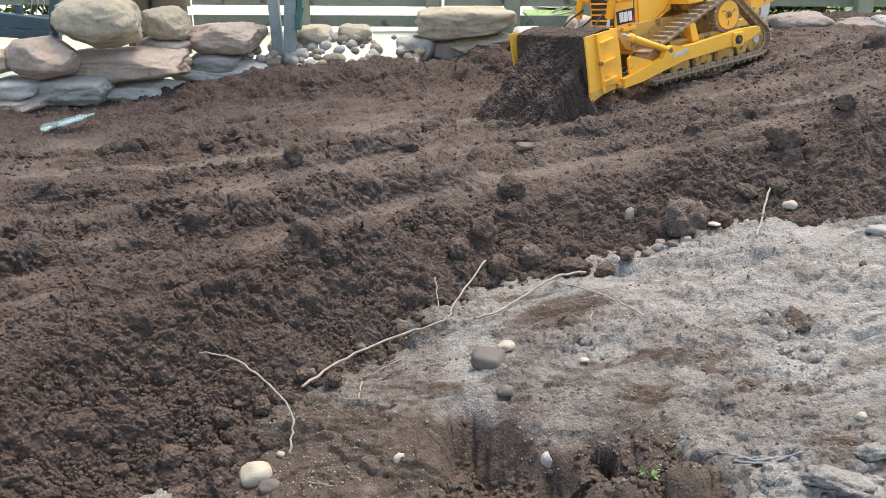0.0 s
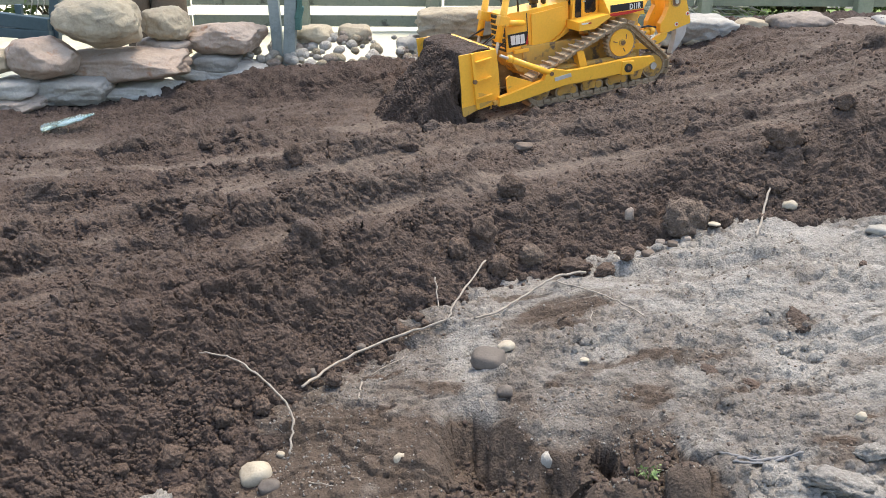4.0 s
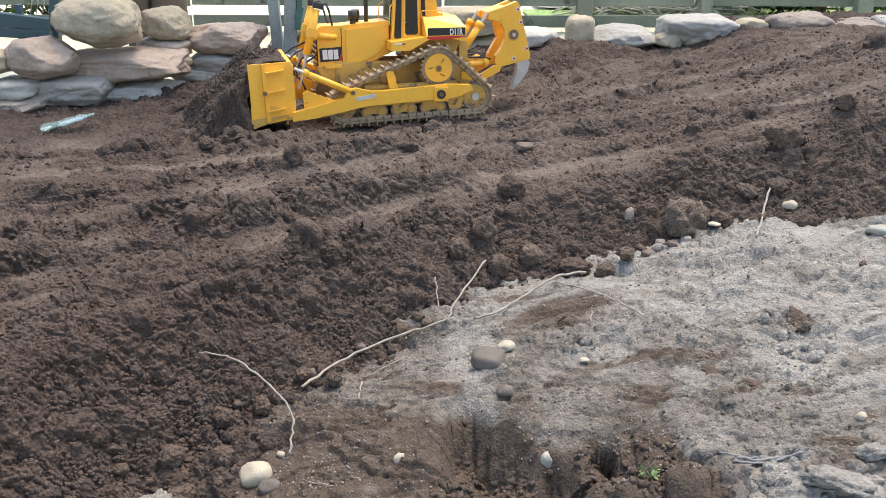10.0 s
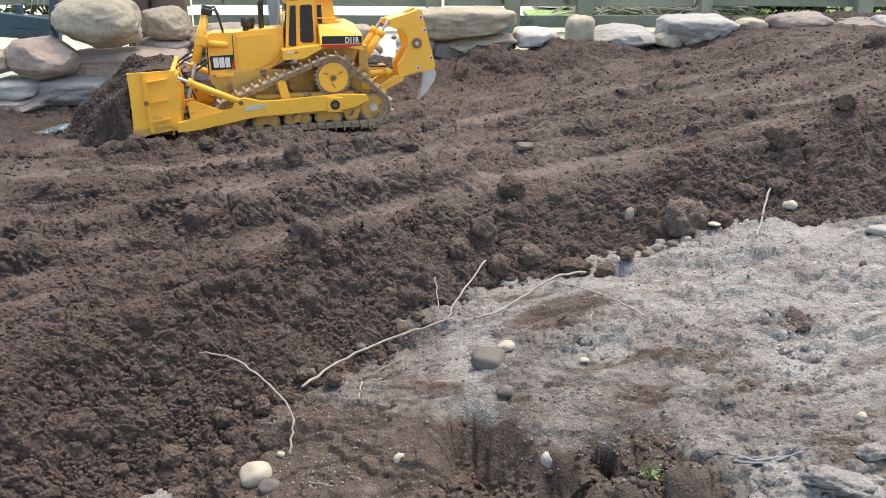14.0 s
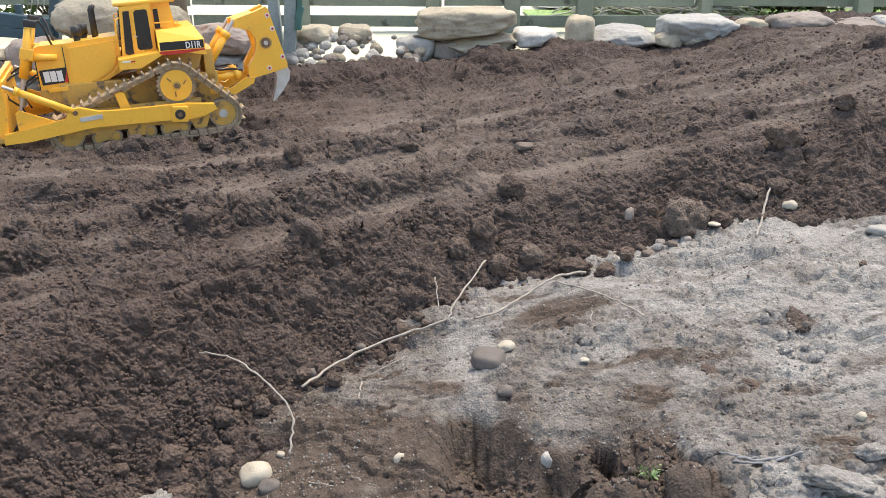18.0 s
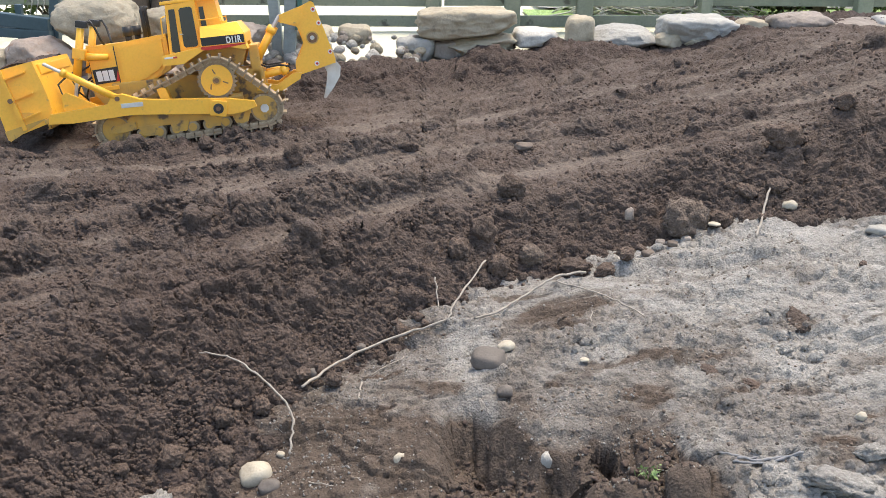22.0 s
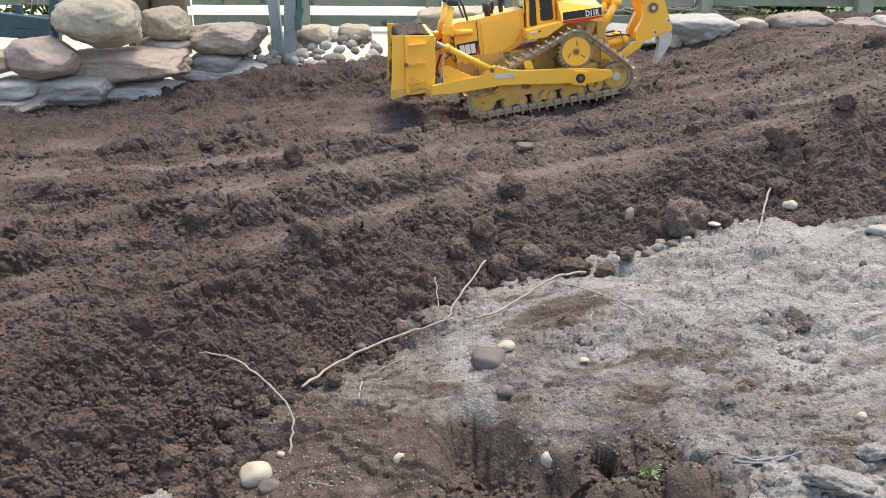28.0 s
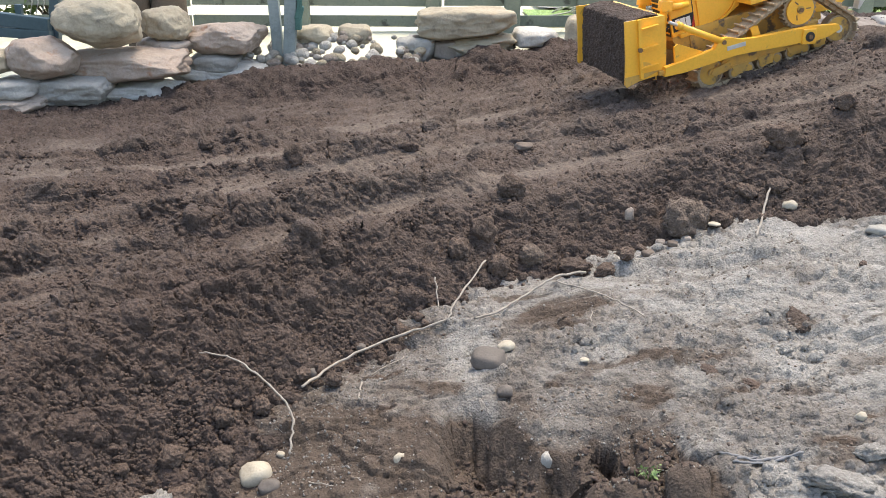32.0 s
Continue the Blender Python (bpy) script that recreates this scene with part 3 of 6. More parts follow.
    z = old_ground(x, y) + 0.02 * fbm(x, y, 1.3, 3, 7)
    me, used = grid_mesh("lawn", x, y, z, LAWN)
    tagged(new("lawn", me), "dry grass and sandy path beyond the fence, sunshine painted into the pale colour", "lawn", kind="structure")
    # greener grass and a mulched bed past the fence
    x, y = np.meshgrid(np.linspace(0.75, 9, 60), np.linspace(7.25, 8.35, 20))
    z = old_ground(x, y) + 0.03 + 0.02 * fbm(x, y, 0.3, 3, 17)
    me, used = grid_mesh("green_lawn", x, y, z, material("green_grass", (0.28, 0.46, 0.14), 0.9, vary=(0.40, 0.58, 0.22), scale=3, bump=0.03, bump_scale=60, grain=0.7))
    tagged(new("green_lawn", me), "strip of bright green grass past the fence", "lawn", kind="structure")
    x, y = np.meshgrid(np.linspace(0.9, 12, 70), np.linspace(8.3, 14, 40))
    z = old_ground(x, y) + 0.05 + 0.05 * fbm(x, y, 0.4, 4, 19)
    me, used = grid_mesh("mulch_bed", x, y, z, material("grey_mulch", (0.27, 0.265, 0.25), 0.95, vary=(0.44, 0.43, 0.41), scale=14, bump=0.05, bump_scale=30, grain=0.7))
    tagged(new("mulch_bed", me), "grey mulched bed with dry litter under shrubs", "ground", kind="structure")


build_land()


# ---------------------------------------------------------------- stones of the wall
STONE_WORDS = {"tan": "rounded tan fieldstone boulder", "rose": "reddish weathered boulder", "grey": "flat grey fieldstone slab",
               "brown": "brown layered rock", "pale": "pale flat stone slab"}
count = [0]


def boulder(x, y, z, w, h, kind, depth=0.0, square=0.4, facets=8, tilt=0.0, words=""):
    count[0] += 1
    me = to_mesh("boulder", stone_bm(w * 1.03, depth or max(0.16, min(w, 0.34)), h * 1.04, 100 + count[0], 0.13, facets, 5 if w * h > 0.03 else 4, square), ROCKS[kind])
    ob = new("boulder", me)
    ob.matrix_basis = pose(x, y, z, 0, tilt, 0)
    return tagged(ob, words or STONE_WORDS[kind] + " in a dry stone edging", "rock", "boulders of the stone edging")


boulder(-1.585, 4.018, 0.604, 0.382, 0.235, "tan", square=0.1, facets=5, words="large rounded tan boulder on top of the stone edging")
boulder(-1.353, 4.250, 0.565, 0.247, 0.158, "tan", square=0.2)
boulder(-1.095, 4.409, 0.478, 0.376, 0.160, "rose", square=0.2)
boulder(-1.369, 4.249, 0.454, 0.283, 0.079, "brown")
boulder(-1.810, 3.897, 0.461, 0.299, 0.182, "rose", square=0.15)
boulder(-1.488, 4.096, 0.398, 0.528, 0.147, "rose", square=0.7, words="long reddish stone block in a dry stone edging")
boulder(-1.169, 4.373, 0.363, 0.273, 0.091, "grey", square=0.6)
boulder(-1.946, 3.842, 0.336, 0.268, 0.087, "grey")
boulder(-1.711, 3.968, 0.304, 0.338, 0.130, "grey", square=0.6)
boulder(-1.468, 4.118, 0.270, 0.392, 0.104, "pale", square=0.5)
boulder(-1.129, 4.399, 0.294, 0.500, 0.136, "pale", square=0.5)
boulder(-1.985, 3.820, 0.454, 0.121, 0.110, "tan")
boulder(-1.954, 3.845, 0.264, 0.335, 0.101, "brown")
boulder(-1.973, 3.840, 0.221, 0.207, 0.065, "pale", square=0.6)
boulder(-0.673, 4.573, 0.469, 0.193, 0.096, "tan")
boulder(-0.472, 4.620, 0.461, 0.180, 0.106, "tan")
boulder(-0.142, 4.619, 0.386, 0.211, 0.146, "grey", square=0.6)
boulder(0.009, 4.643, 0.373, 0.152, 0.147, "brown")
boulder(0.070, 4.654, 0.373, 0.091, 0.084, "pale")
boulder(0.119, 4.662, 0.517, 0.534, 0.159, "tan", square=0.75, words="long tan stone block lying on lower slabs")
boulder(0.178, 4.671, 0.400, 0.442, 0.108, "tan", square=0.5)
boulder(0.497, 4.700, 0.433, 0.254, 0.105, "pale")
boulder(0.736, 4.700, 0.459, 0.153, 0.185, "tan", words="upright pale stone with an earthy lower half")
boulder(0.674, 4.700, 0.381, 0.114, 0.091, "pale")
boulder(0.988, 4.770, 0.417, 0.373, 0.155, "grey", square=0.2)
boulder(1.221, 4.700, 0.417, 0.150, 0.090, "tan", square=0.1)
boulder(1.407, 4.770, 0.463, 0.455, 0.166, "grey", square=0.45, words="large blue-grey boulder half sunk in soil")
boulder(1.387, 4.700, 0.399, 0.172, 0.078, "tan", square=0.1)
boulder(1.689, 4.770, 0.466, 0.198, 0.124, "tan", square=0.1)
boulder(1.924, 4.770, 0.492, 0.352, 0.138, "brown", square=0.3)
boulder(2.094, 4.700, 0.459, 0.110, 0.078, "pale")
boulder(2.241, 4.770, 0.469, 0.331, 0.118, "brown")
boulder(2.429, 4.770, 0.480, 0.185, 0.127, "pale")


# ---------------------------------------------------------------- fence, stakes and what stands behind
def fence():
    f = thing("fence", "weathered green timber post and rail fence", "fence", at=pose(0, 7.0, 0.1))
    rnd = random.Random(4)
    for z, h in ((0.143, 0.085), (0.345, 0.17), (0.62, 0.15)):
        for k in range(6):
            b = box(1.98, 0.045, h, pose(-5 + 2 * k, 0, z - 0.003 * (k - 2), 0, 0.3 + rnd.uniform(-0.3, 0.3), 0), 0.006)
            part("rail", b, WOOD, f)
    for x, w in ((-4.9, 0.12), (-2.95, 0.12), (-1.11, 0.11), (-0.085, 0.10), (0.546, 0.125), (1.117, 0.125), (2.067, 0.09), (3.3, 0.12), (4.4, 0.12)):
        part("post", box(w, 0.10, 1.3, pose(x, -0.078, 0.5, 0, rnd.uniform(-1, 1), 0), 0.012), WOOD, f)


fence()


def leaf_cluster(centre, spread, count_n, size, seed, flat=0.7):
    """Many small single leaves about a place, as arrays."""
    r = np.random.RandomState(seed)
    c = np.asarray(centre) + r.normal(0, 1, (count_n, 3)) * np.asarray(spread)
    a = r.normal(0, 1, (count_n, 3))
    a /= np.linalg.norm(a, axis=1)[:, None]
    b = np.cross(a, r.normal(0, 1, (count_n, 3)))
    b /= np.linalg.norm(b, axis=1)[:, None]
    s = size * r.uniform(0.6, 1.4, (count_n, 1))
    v = np.stack([c - a * s, c + b * s * 0.45, c + a * s, c - b * s * 0.45], 1).reshape(-1, 3)
    return v, np.arange(count_n * 4).reshape(-1, 4)


def tree(x, y, z, r, height, seed, label, crown_at=2.6, crown=1.8, leaves=2600):
    rnd = random.Random(seed)
    t = thing("tree", label, "tree", at=pose(x, y, z))
    pts = [(0, 0, -0.1), (0.02, 0, 0.4), (0.05, 0.03, height * 0.4), (0.0, 0.05, height * 0.75), (0.05, 0, height)]
    part("trunk", tube(pts, [r * 1.25, r, r * 0.85, r * 0.55, r * 0.2], 14), BARK, t, flat=False)
    for k in range(7):
        h = crown_at + (height - crown_at) * (k + 0.5) / 7 - 0.3
        a = k * 2.4 + rnd.uniform(-0.4, 0.4)
        ln = crown * (0.9 - 0.07 * k)
        part("limb", tube([(0, 0, h), (ln * 0.5 * math.cos(a), ln * 0.5 * math.sin(a), h + 0.25), (ln * math.cos(a), ln * math.sin(a), h + 0.4)], [r * 0.3, r * 0.18, r * 0.05], 6), BARK, t, flat=False)
    vs, fs, base = [], [], 0
    for k in range(26):
        a, q = rnd.uniform(0, math.tau), crown * math.sqrt(rnd.uniform(0, 1))
        h = crown_at + (height - crown_at + 0.5) * rnd.uniform(0, 1)
        v, f = leaf_cluster((q * math.cos(a), q * math.sin(a), h), (0.32, 0.32, 0.2), leaves // 26, 0.06, seed * 50 + k)
        vs.append(v)
        fs.append(f + base)
        base += len(v)
    cr = new("crown", arrays_mesh("crown", np.vstack(vs), np.vstack(fs), LEAF, True))
    cr.parent = t


tree(-2.09, 6.0, 0.16, 0.075, 5.5, 1, "dark slim tree trunk behind the stone edging")
tree(-1.90, 6.05, 0.16, 0.115, 6.0, 2, "thick dark tree trunk behind the stone edging")
tree(3.20, 7.5, 0.16, 0.05, 5.0, 3, "slim brown tree trunk behind the fence")


def shrub(x, y, z, w, h, seed, label, n=1500, mat=None):
    s = thing("shrub", label, "shrub", at=pose(x, y, z))
    rnd = random.Random(seed)
    b = bmesh.new()
    for k in range(9):
        a = rnd.uniform(0, math.tau)
        tube([(0, 0, 0), (w * 0.25 * math.cos(a), 0.1 * math.sin(a), h * 0.5), (w * 0.45 * math.cos(a), 0.2 * math.sin(a), h)], [0.012, 0.008, 0.003], 5, bm=b)
    part("stems", b, BARK, s, flat=False)
    v, f = leaf_cluster((0, 0, h * 0.55), (w * 0.25, 0.18, h * 0.25), n, 0.035, seed)
    lv = new("leaves", arrays_mesh("leaves", v, f, mat or LEAF, True))
    lv.parent = s


shrub(3.1, 7.9, 0.15, 1.6, 0.75, 11, "dark green shrub behind the fence", 2600)
shrub(3.9, 7.5, 0.15, 1.2, 0.9, 12, "bright green conifer branches behind the fence", 2200)
shrub(2.45, 8.3, 0.15, 1.2, 0.5, 13, "dark green low shrub behind the fence", 1500)
shrub(-3.3, 7.4, 0.15, 1.2, 0.6, 14, "green shrub behind the blue frame", 1500)


def brush_pile():
    rnd = random.Random(9)
    b = bmesh.new()
    for k in range(330):
        x, y, z = rnd.uniform(-0.75, 0.75), rnd.uniform(-0.2, 0.2), rnd.uniform(0.0, 0.28) * rnd.uniform(0.3, 1)
        a, e = rnd.uniform(0, math.tau), rnd.uniform(-0.3, 0.35)
        ln = rnd.uniform(0.12, 0.4)
        d = Vector((math.cos(a) * math.cos(e), math.sin(a) * math.cos(e), math.sin(e))) * ln
        p = Vector((x, y, z))
        tube([p - d, p + Vector((0, 0, 0.02)), p + d], [0.006, 0.008, 0.004], 4, bm=b)
    ob = new("brush_pile", to_mesh("brush_pile", b, ROCKS["pale"]))
    ob.matrix_basis = pose(1.95, 8.0, 0.16)
    tagged(ob, "heap of grey dry brushwood on the grass behind the fence", "brushwood", kind="stuff")


brush_pile()


def stake(x, y, z, w, length, lean, label):
    s = thing("stake", label, "stake", "stakes in the soil heap", at=pose(x, y, z, 0, lean, 0))
    b = box(w, w * 0.8, length, pose(0, 0, length / 2 - 0.1), w * 0.12)
    for v in b.verts:
        v.co.x += 0.006 * noise.noise(Vector((0, 3, v.co.z * 5 + x * 7)))
    part("shaft", b, STAKE, s)
    return s


stake(-0.855, 4.50, 0.30, 0.056, 0.9, -1.8, "grey-green weathered timber stake leaning outward")
tied = stake(-0.800, 4.46, 0.30, 0.062, 0.9, 5.0, "grey-green weathered timber stake with green cloth tied round it")
cl = bmesh.new()
for k in range(5):
    z0 = 0.20 + 0.05 * k
    box(0.030 + 0.008 * math.sin(k * 2), 0.06, 0.07, pose(0.044 + 0.006 * math.sin(k * 3.0), -0.01, z0 + 0.05, 0, 12 * math.sin(k * 1.7), 10 * k), 0.01, bm=cl)
part("cloth", cl, material("green_cloth", (0.05, 0.13, 0.11), 0.8, vary=(0.08, 0.18, 0.15), scale=20, bump=0.004, bump_scale=60), tied, "dark green cloth strip")


def blue_frame():
    f = thing("metal_frame", "blue painted metal frame standing behind the stone edging", "frame", at=pose(-1.96, 4.32, 0.2))
    part("post", box(0.046, 0.046, 1.0, pose(0.055, 0, 0.42, 0, 9, 0), 0.005), BLUE, f)
    for z0, h, tilt in ((0.395, 0.062, 7.0), (0.328, 0.045, 3.5)):
        part("beam", box(0.62, 0.05, h, pose(-0.27, -0.05, z0, 0, tilt, 0), 0.006), BLUE, f)
    part("beam", box(0.62, 0.05, 0.04, pose(-0.27, 0.25, 0.30, 0, 2, 0), 0.006), BLUE, f)
    part("brace", box(0.03, 0.03, 0.5, pose(-0.14, -0.0, 0.20, 0, 4, 0), 0.004), BLUE, f)
    part("foot", box(0.7, 0.06, 0.05, pose(-0.25, 0, -0.03), 0.006), BLUE, f)
    wire = bmesh.new()
    for k in range(4):
        tube([(-0.10 + 0.03 * k, 0.06, 0.40), (-0.08 + 0.03 * k, 0.06, 0.46), (-0.11 + 0.03 * k, 0.06, 0.52), (-0.08 + 0.03 * k, 0.06, 0.62)], [0.004] * 4, 5, bm=wire)
    part("wire_lattice", wire, STEEL, f, flat=False)


blue_frame()


# ---------------------------------------------------------------- the bulldozer
# built in full-size metres about the ground below its rear idlers (x forward, y left, z up), then scaled to a 1:8 model
K = 0.125
dozer = thing("bulldozer", "yellow radio-controlled model bulldozer with blade and ripper, muddy tracks", "bulldozer", at=pose(1.2, 3.9, 0.47, 0, 0, 200))


def piece(name, bm, mat, parent=dozer, label="", at=(0, 0, 0), flat=True):
    """A part of the machine, from full-size metres; at: the place of its own origin on its parent."""
    bmesh.ops.scale(bm, vec=(K, K, K), verts=bm.verts)
    ob = part(name, bm, mat, parent, label, flat)
    ob.location = Vector(at) * K
    return ob


def rivet(x, y, z, r, h, side=1, seg=14):
    return rod((x, y, z), (x, y + h * side, z), r, seg=seg)


def lettering(body, size, m, mat, parent):
    c = bpy.data.curves.new("lettering", "FONT")
    c.body, c.size, c.extrude, c.align_x, c.offset = body, size, 0.006, "CENTER", 0.008
    tmp = bpy.data.objects.new("lettering", c)
    scene.collection.objects.link(tmp)
    me = bpy.data.meshes.new_from_object(tmp.evaluated_get(bpy.context.evaluated_depsgraph_get()))
    bpy.data.objects.remove(tmp)
    b = bmesh.new()
    b.from_mesh(me)
    bpy.data.meshes.remove(me)
    bmesh.ops.transform(b, matrix=m, verts=b.verts)
    return piece("lettering", b, mat, parent, "white raised model number")


def build_body():
    # frame between the tracks
    piece("chassis", box(4.6, 1.5, 1.0, pose(2.2, 0, 1.25), 0.05), MUDDY, label="mud-stained yellow main frame")
    piece("belly_plate", slab([(4.7, 0.95), (5.05, 1.5), (5.05, 1.62), (4.5, 1.62), (0.2, 1.0), (0.2, 0.85), (4.3, 0.8)], -0.7, 0.7, 0.02), MUDDY)
    # hood with its panels
    hood = piece("hood", slab([(5.02, 1.45), (5.02, 2.84), (4.86, 2.9), (4.22, 2.91), (2.66, 3.04), (2.66, 2.0), (3.4, 1.62), (4.1, 1.45)], -0.64, 0.64, 0.045), PAINT)
    for s in (1, -1):
        y = 0.64 * s
        piece("side_panel", slab([(4.10, 1.52), (4.10, 2.78), (2.80, 2.90), (2.80, 2.28), (3.02, 2.02), (3.45, 1.80), (3.62, 1.76)], y - 0.005 * s, y + 0.065 * s, 0.03), PAINT, hood)
        piece("panel_rim", slab([(4.19, 1.42), (4.19, 1.47), (3.60, 1.70), (3.42, 1.74), (2.98, 1.97), (2.74, 2.26), (2.69, 2.24), (2.95, 1.91), (3.40, 1.68), (3.58, 1.64)], y, y + 0.06 * s, 0.008), PAINT, hood)
        piece("step", box(0.55, 0.16, 0.12, pose(4.55, y + 0.06 * s, 1.62, 0, 2, 0), 0.02), PAINT, hood)
        badge = piece("badge", box(0.74, 0.03, 0.44, pose(4.60, y + 0.012 * s, 2.00, 0, 3, 0), 0.008), BLACK, hood, "black badge with white shapes and a red wedge")
        for dx, w in ((0.17, 0.16), (-0.01, 0.16), (-0.19, 0.15)):
            piece("badge_bar", box(w, 0.014, 0.31, pose(4.63 + dx, y + 0.032 * s, 2.0, 0, 3, 0), 0.004), WHITE, badge)
        piece("badge_wedge", slab([(4.235, 1.80), (4.235, 2.16), (4.34, 1.80)], y + 0.024 * s, y + 0.036 * s), RED, badge)
        piece("hood_seam", box(0.025, 0.02, 1.2, pose(4.24, y + 0.006 * s, 2.24)), DARK, hood)
    grille = piece("grille", box(0.06, 1.1, 1.15, pose(5.03, 0, 2.2), 0.02), DARK, hood, "black front grille")
    for k in range(6):
        piece("grille_bar", box(0.03, 1.1, 0.05, pose(5.07, 0, 1.75 + 0.18 * k)), PAINT, grille)
    # pipes on the hood
    for y, x in ((0.33, 3.80), (-0.20, 3.62)):
        p = rod((x, y, 2.9), (x, y, 3.10), 0.10, seg=16)
        rod((x, y, 3.08), (x, y, 3.36), 0.15, 0.145, seg=16, bm=p)
        piece("air_cleaner", p, DARK, label="black intake bowl", flat=False)
    for y, x in ((0.12, 3.32), (-0.12, 3.26)):
        piece("exhaust_pipe", tube([(x, y, 2.9), (x, y, 3.5), (x, y, 3.78), (x - 0.06, y, 3.9)], [0.065, 0.065, 0.065, 0.06], 10), DARK, label="slim black exhaust stack", flat=False)
    # deck, fenders and tank
    for s in (1, -1):
        piece("fender", slab([(2.76, 2.14), (2.76, 2.42), (1.58, 2.56), (0.28, 2.56), (0.22, 2.38), (0.50, 2.42), (0.80, 2.50), (1.50, 2.48), (2.15, 2.14)], 0.66 * s, 1.58 * s, 0.02), PAINT)
        piece("fender_skirt", slab([(2.2, 2.20), (1.55, 2.50), (0.72, 2.52), (0.30, 2.40), (0.5, 1.9), (2.3, 1.9)], 0.70 * s, 1.0 * s), MUDDY)
        piece("marker_light", box(0.30, 0.02, 0.05, pose(2.52, 1.585 * s, 2.36), 0.008), WHITE)
        piece("marker_lens", box(0.12, 0.022, 0.05, pose(2.36, 1.586 * s, 2.355), 0.008), RED)
    tank = slab([(1.58, 2.56), (1.58, 3.14), (0.46, 3.18), (0.26, 2.84), (0.26, 2.56)], -1.56, 1.56)
    for v in tank.verts:
        if v.co.z > 3.0:
            v.co.y *= 1.02 / 1.56
    soften(tank, 0.04)
    tk = piece("fuel_tank", tank, PAINT)
    for s in (1, -1):
        lab = piece("label_strip", box(1.26, 0.02, 0.24, pose(0.92, 1.555 * s, 2.71), 0.006), BLACK, tk)
        piece("label_line", slab([(1.58, 2.50), (1.58, 2.57), (0.27, 2.57), (0.27, 2.53), (0.9, 2.47), (1.4, 2.46)], 1.578 * s, 1.592 * s), RED, tk)
    lettering("D11R", 0.26, Matrix.Translation((0.60, 1.566, 2.61)) @ pose(0, 0, 0, 90, 0, 180) @ Matrix.Diagonal((0.72, 1, 1, 1)), WHITE, tk)
    piece("filler_cap", rod((0.9, 0.55, 3.14), (0.9, 0.55, 3.24), 0.12, seg=14), PAINT, tk)
    # cab
    cab = piece("cab", slab([(2.62, 2.38), (2.50, 3.86), (1.62, 3.90), (1.62, 2.42)], -0.82, 0.82, 0.05), PAINT)
    for s in (1, -1):
        y = 0.82 * s
        piece("side_window", slab([(2.52, 2.50), (2.42, 3.72), (2.24, 3.73), (2.28, 2.46), (2.40, 2.44)], y, y + 0.018 * s, 0.01), GLASS, cab, "dark front side window")
        door = piece("door", slab([(2.24, 2.44), (2.19, 3.80), (1.68, 3.82), (1.66, 2.46)], y, y + 0.03 * s, 0.012), PAINT, cab)
        piece("door_window", slab([(2.15, 2.64), (2.12, 3.68), (2.06, 3.74), (1.78, 3.75), (1.73, 3.70), (1.72, 2.64), (1.78, 2.58), (2.09, 2.58)], y + 0.025 * s, y + 0.045 * s, 0.01), GLASS, door, "dark tinted door window")
        piece("door_handle", box(0.10, 0.04, 0.03, pose(2.16, y + 0.05 * s, 2.98), 0.008), STEEL, door)
        piece("grab_rail", tube([(2.66, y, 2.9), (2.70, y + 0.14 * s, 2.95), (2.66, y + 0.15 * s, 3.5), (2.56, y, 3.55)], [0.022] * 4, 6), PAINT, cab)
        piece("rear_side_window", slab([(1.56, 3.15), (1.55, 3.72), (1.42, 3.72), (1.40, 3.15)], 0.62 * s, 0.64 * s), GLASS, cab)
        piece("rail", tube([(1.60, 0.95 * s, 3.14), (1.60, 0.95 * s, 3.34), (1.10, 0.95 * s, 3.34), (0.92, 0.95 * s, 3.36), (0.92, 0.95 * s, 3.16)], [0.02] * 5, 6), PAINT, cab)
    piece("windscreen", slab([(2.565, 2.9), (2.625, 2.9), (2.545, 3.75), (2.49, 3.75)], -0.62, 0.62), GLASS, cab)
    piece("rollover_frame", slab([(1.62, 2.9), (1.62, 3.92), (1.06, 3.92), (0.96, 3.12), (1.2, 3.1)], -0.62, 0.62, 0.03), PAINT)
    piece("roof", box(1.75, 1.66, 0.10, pose(1.78, 0, 3.94, 0, 1.5, 0), 0.04), PAINT)
    for y in (0.45, -0.05, -0.5):
        lamp = piece("roof_lamp", box(0.22, 0.24, 0.18, pose(1.30, y, 4.08), 0.05), DARK, label="black roof work lamp")
        piece("lamp_lens", box(0.01, 0.18, 0.13, pose(1.185, y, 4.08)), STEEL, lamp)


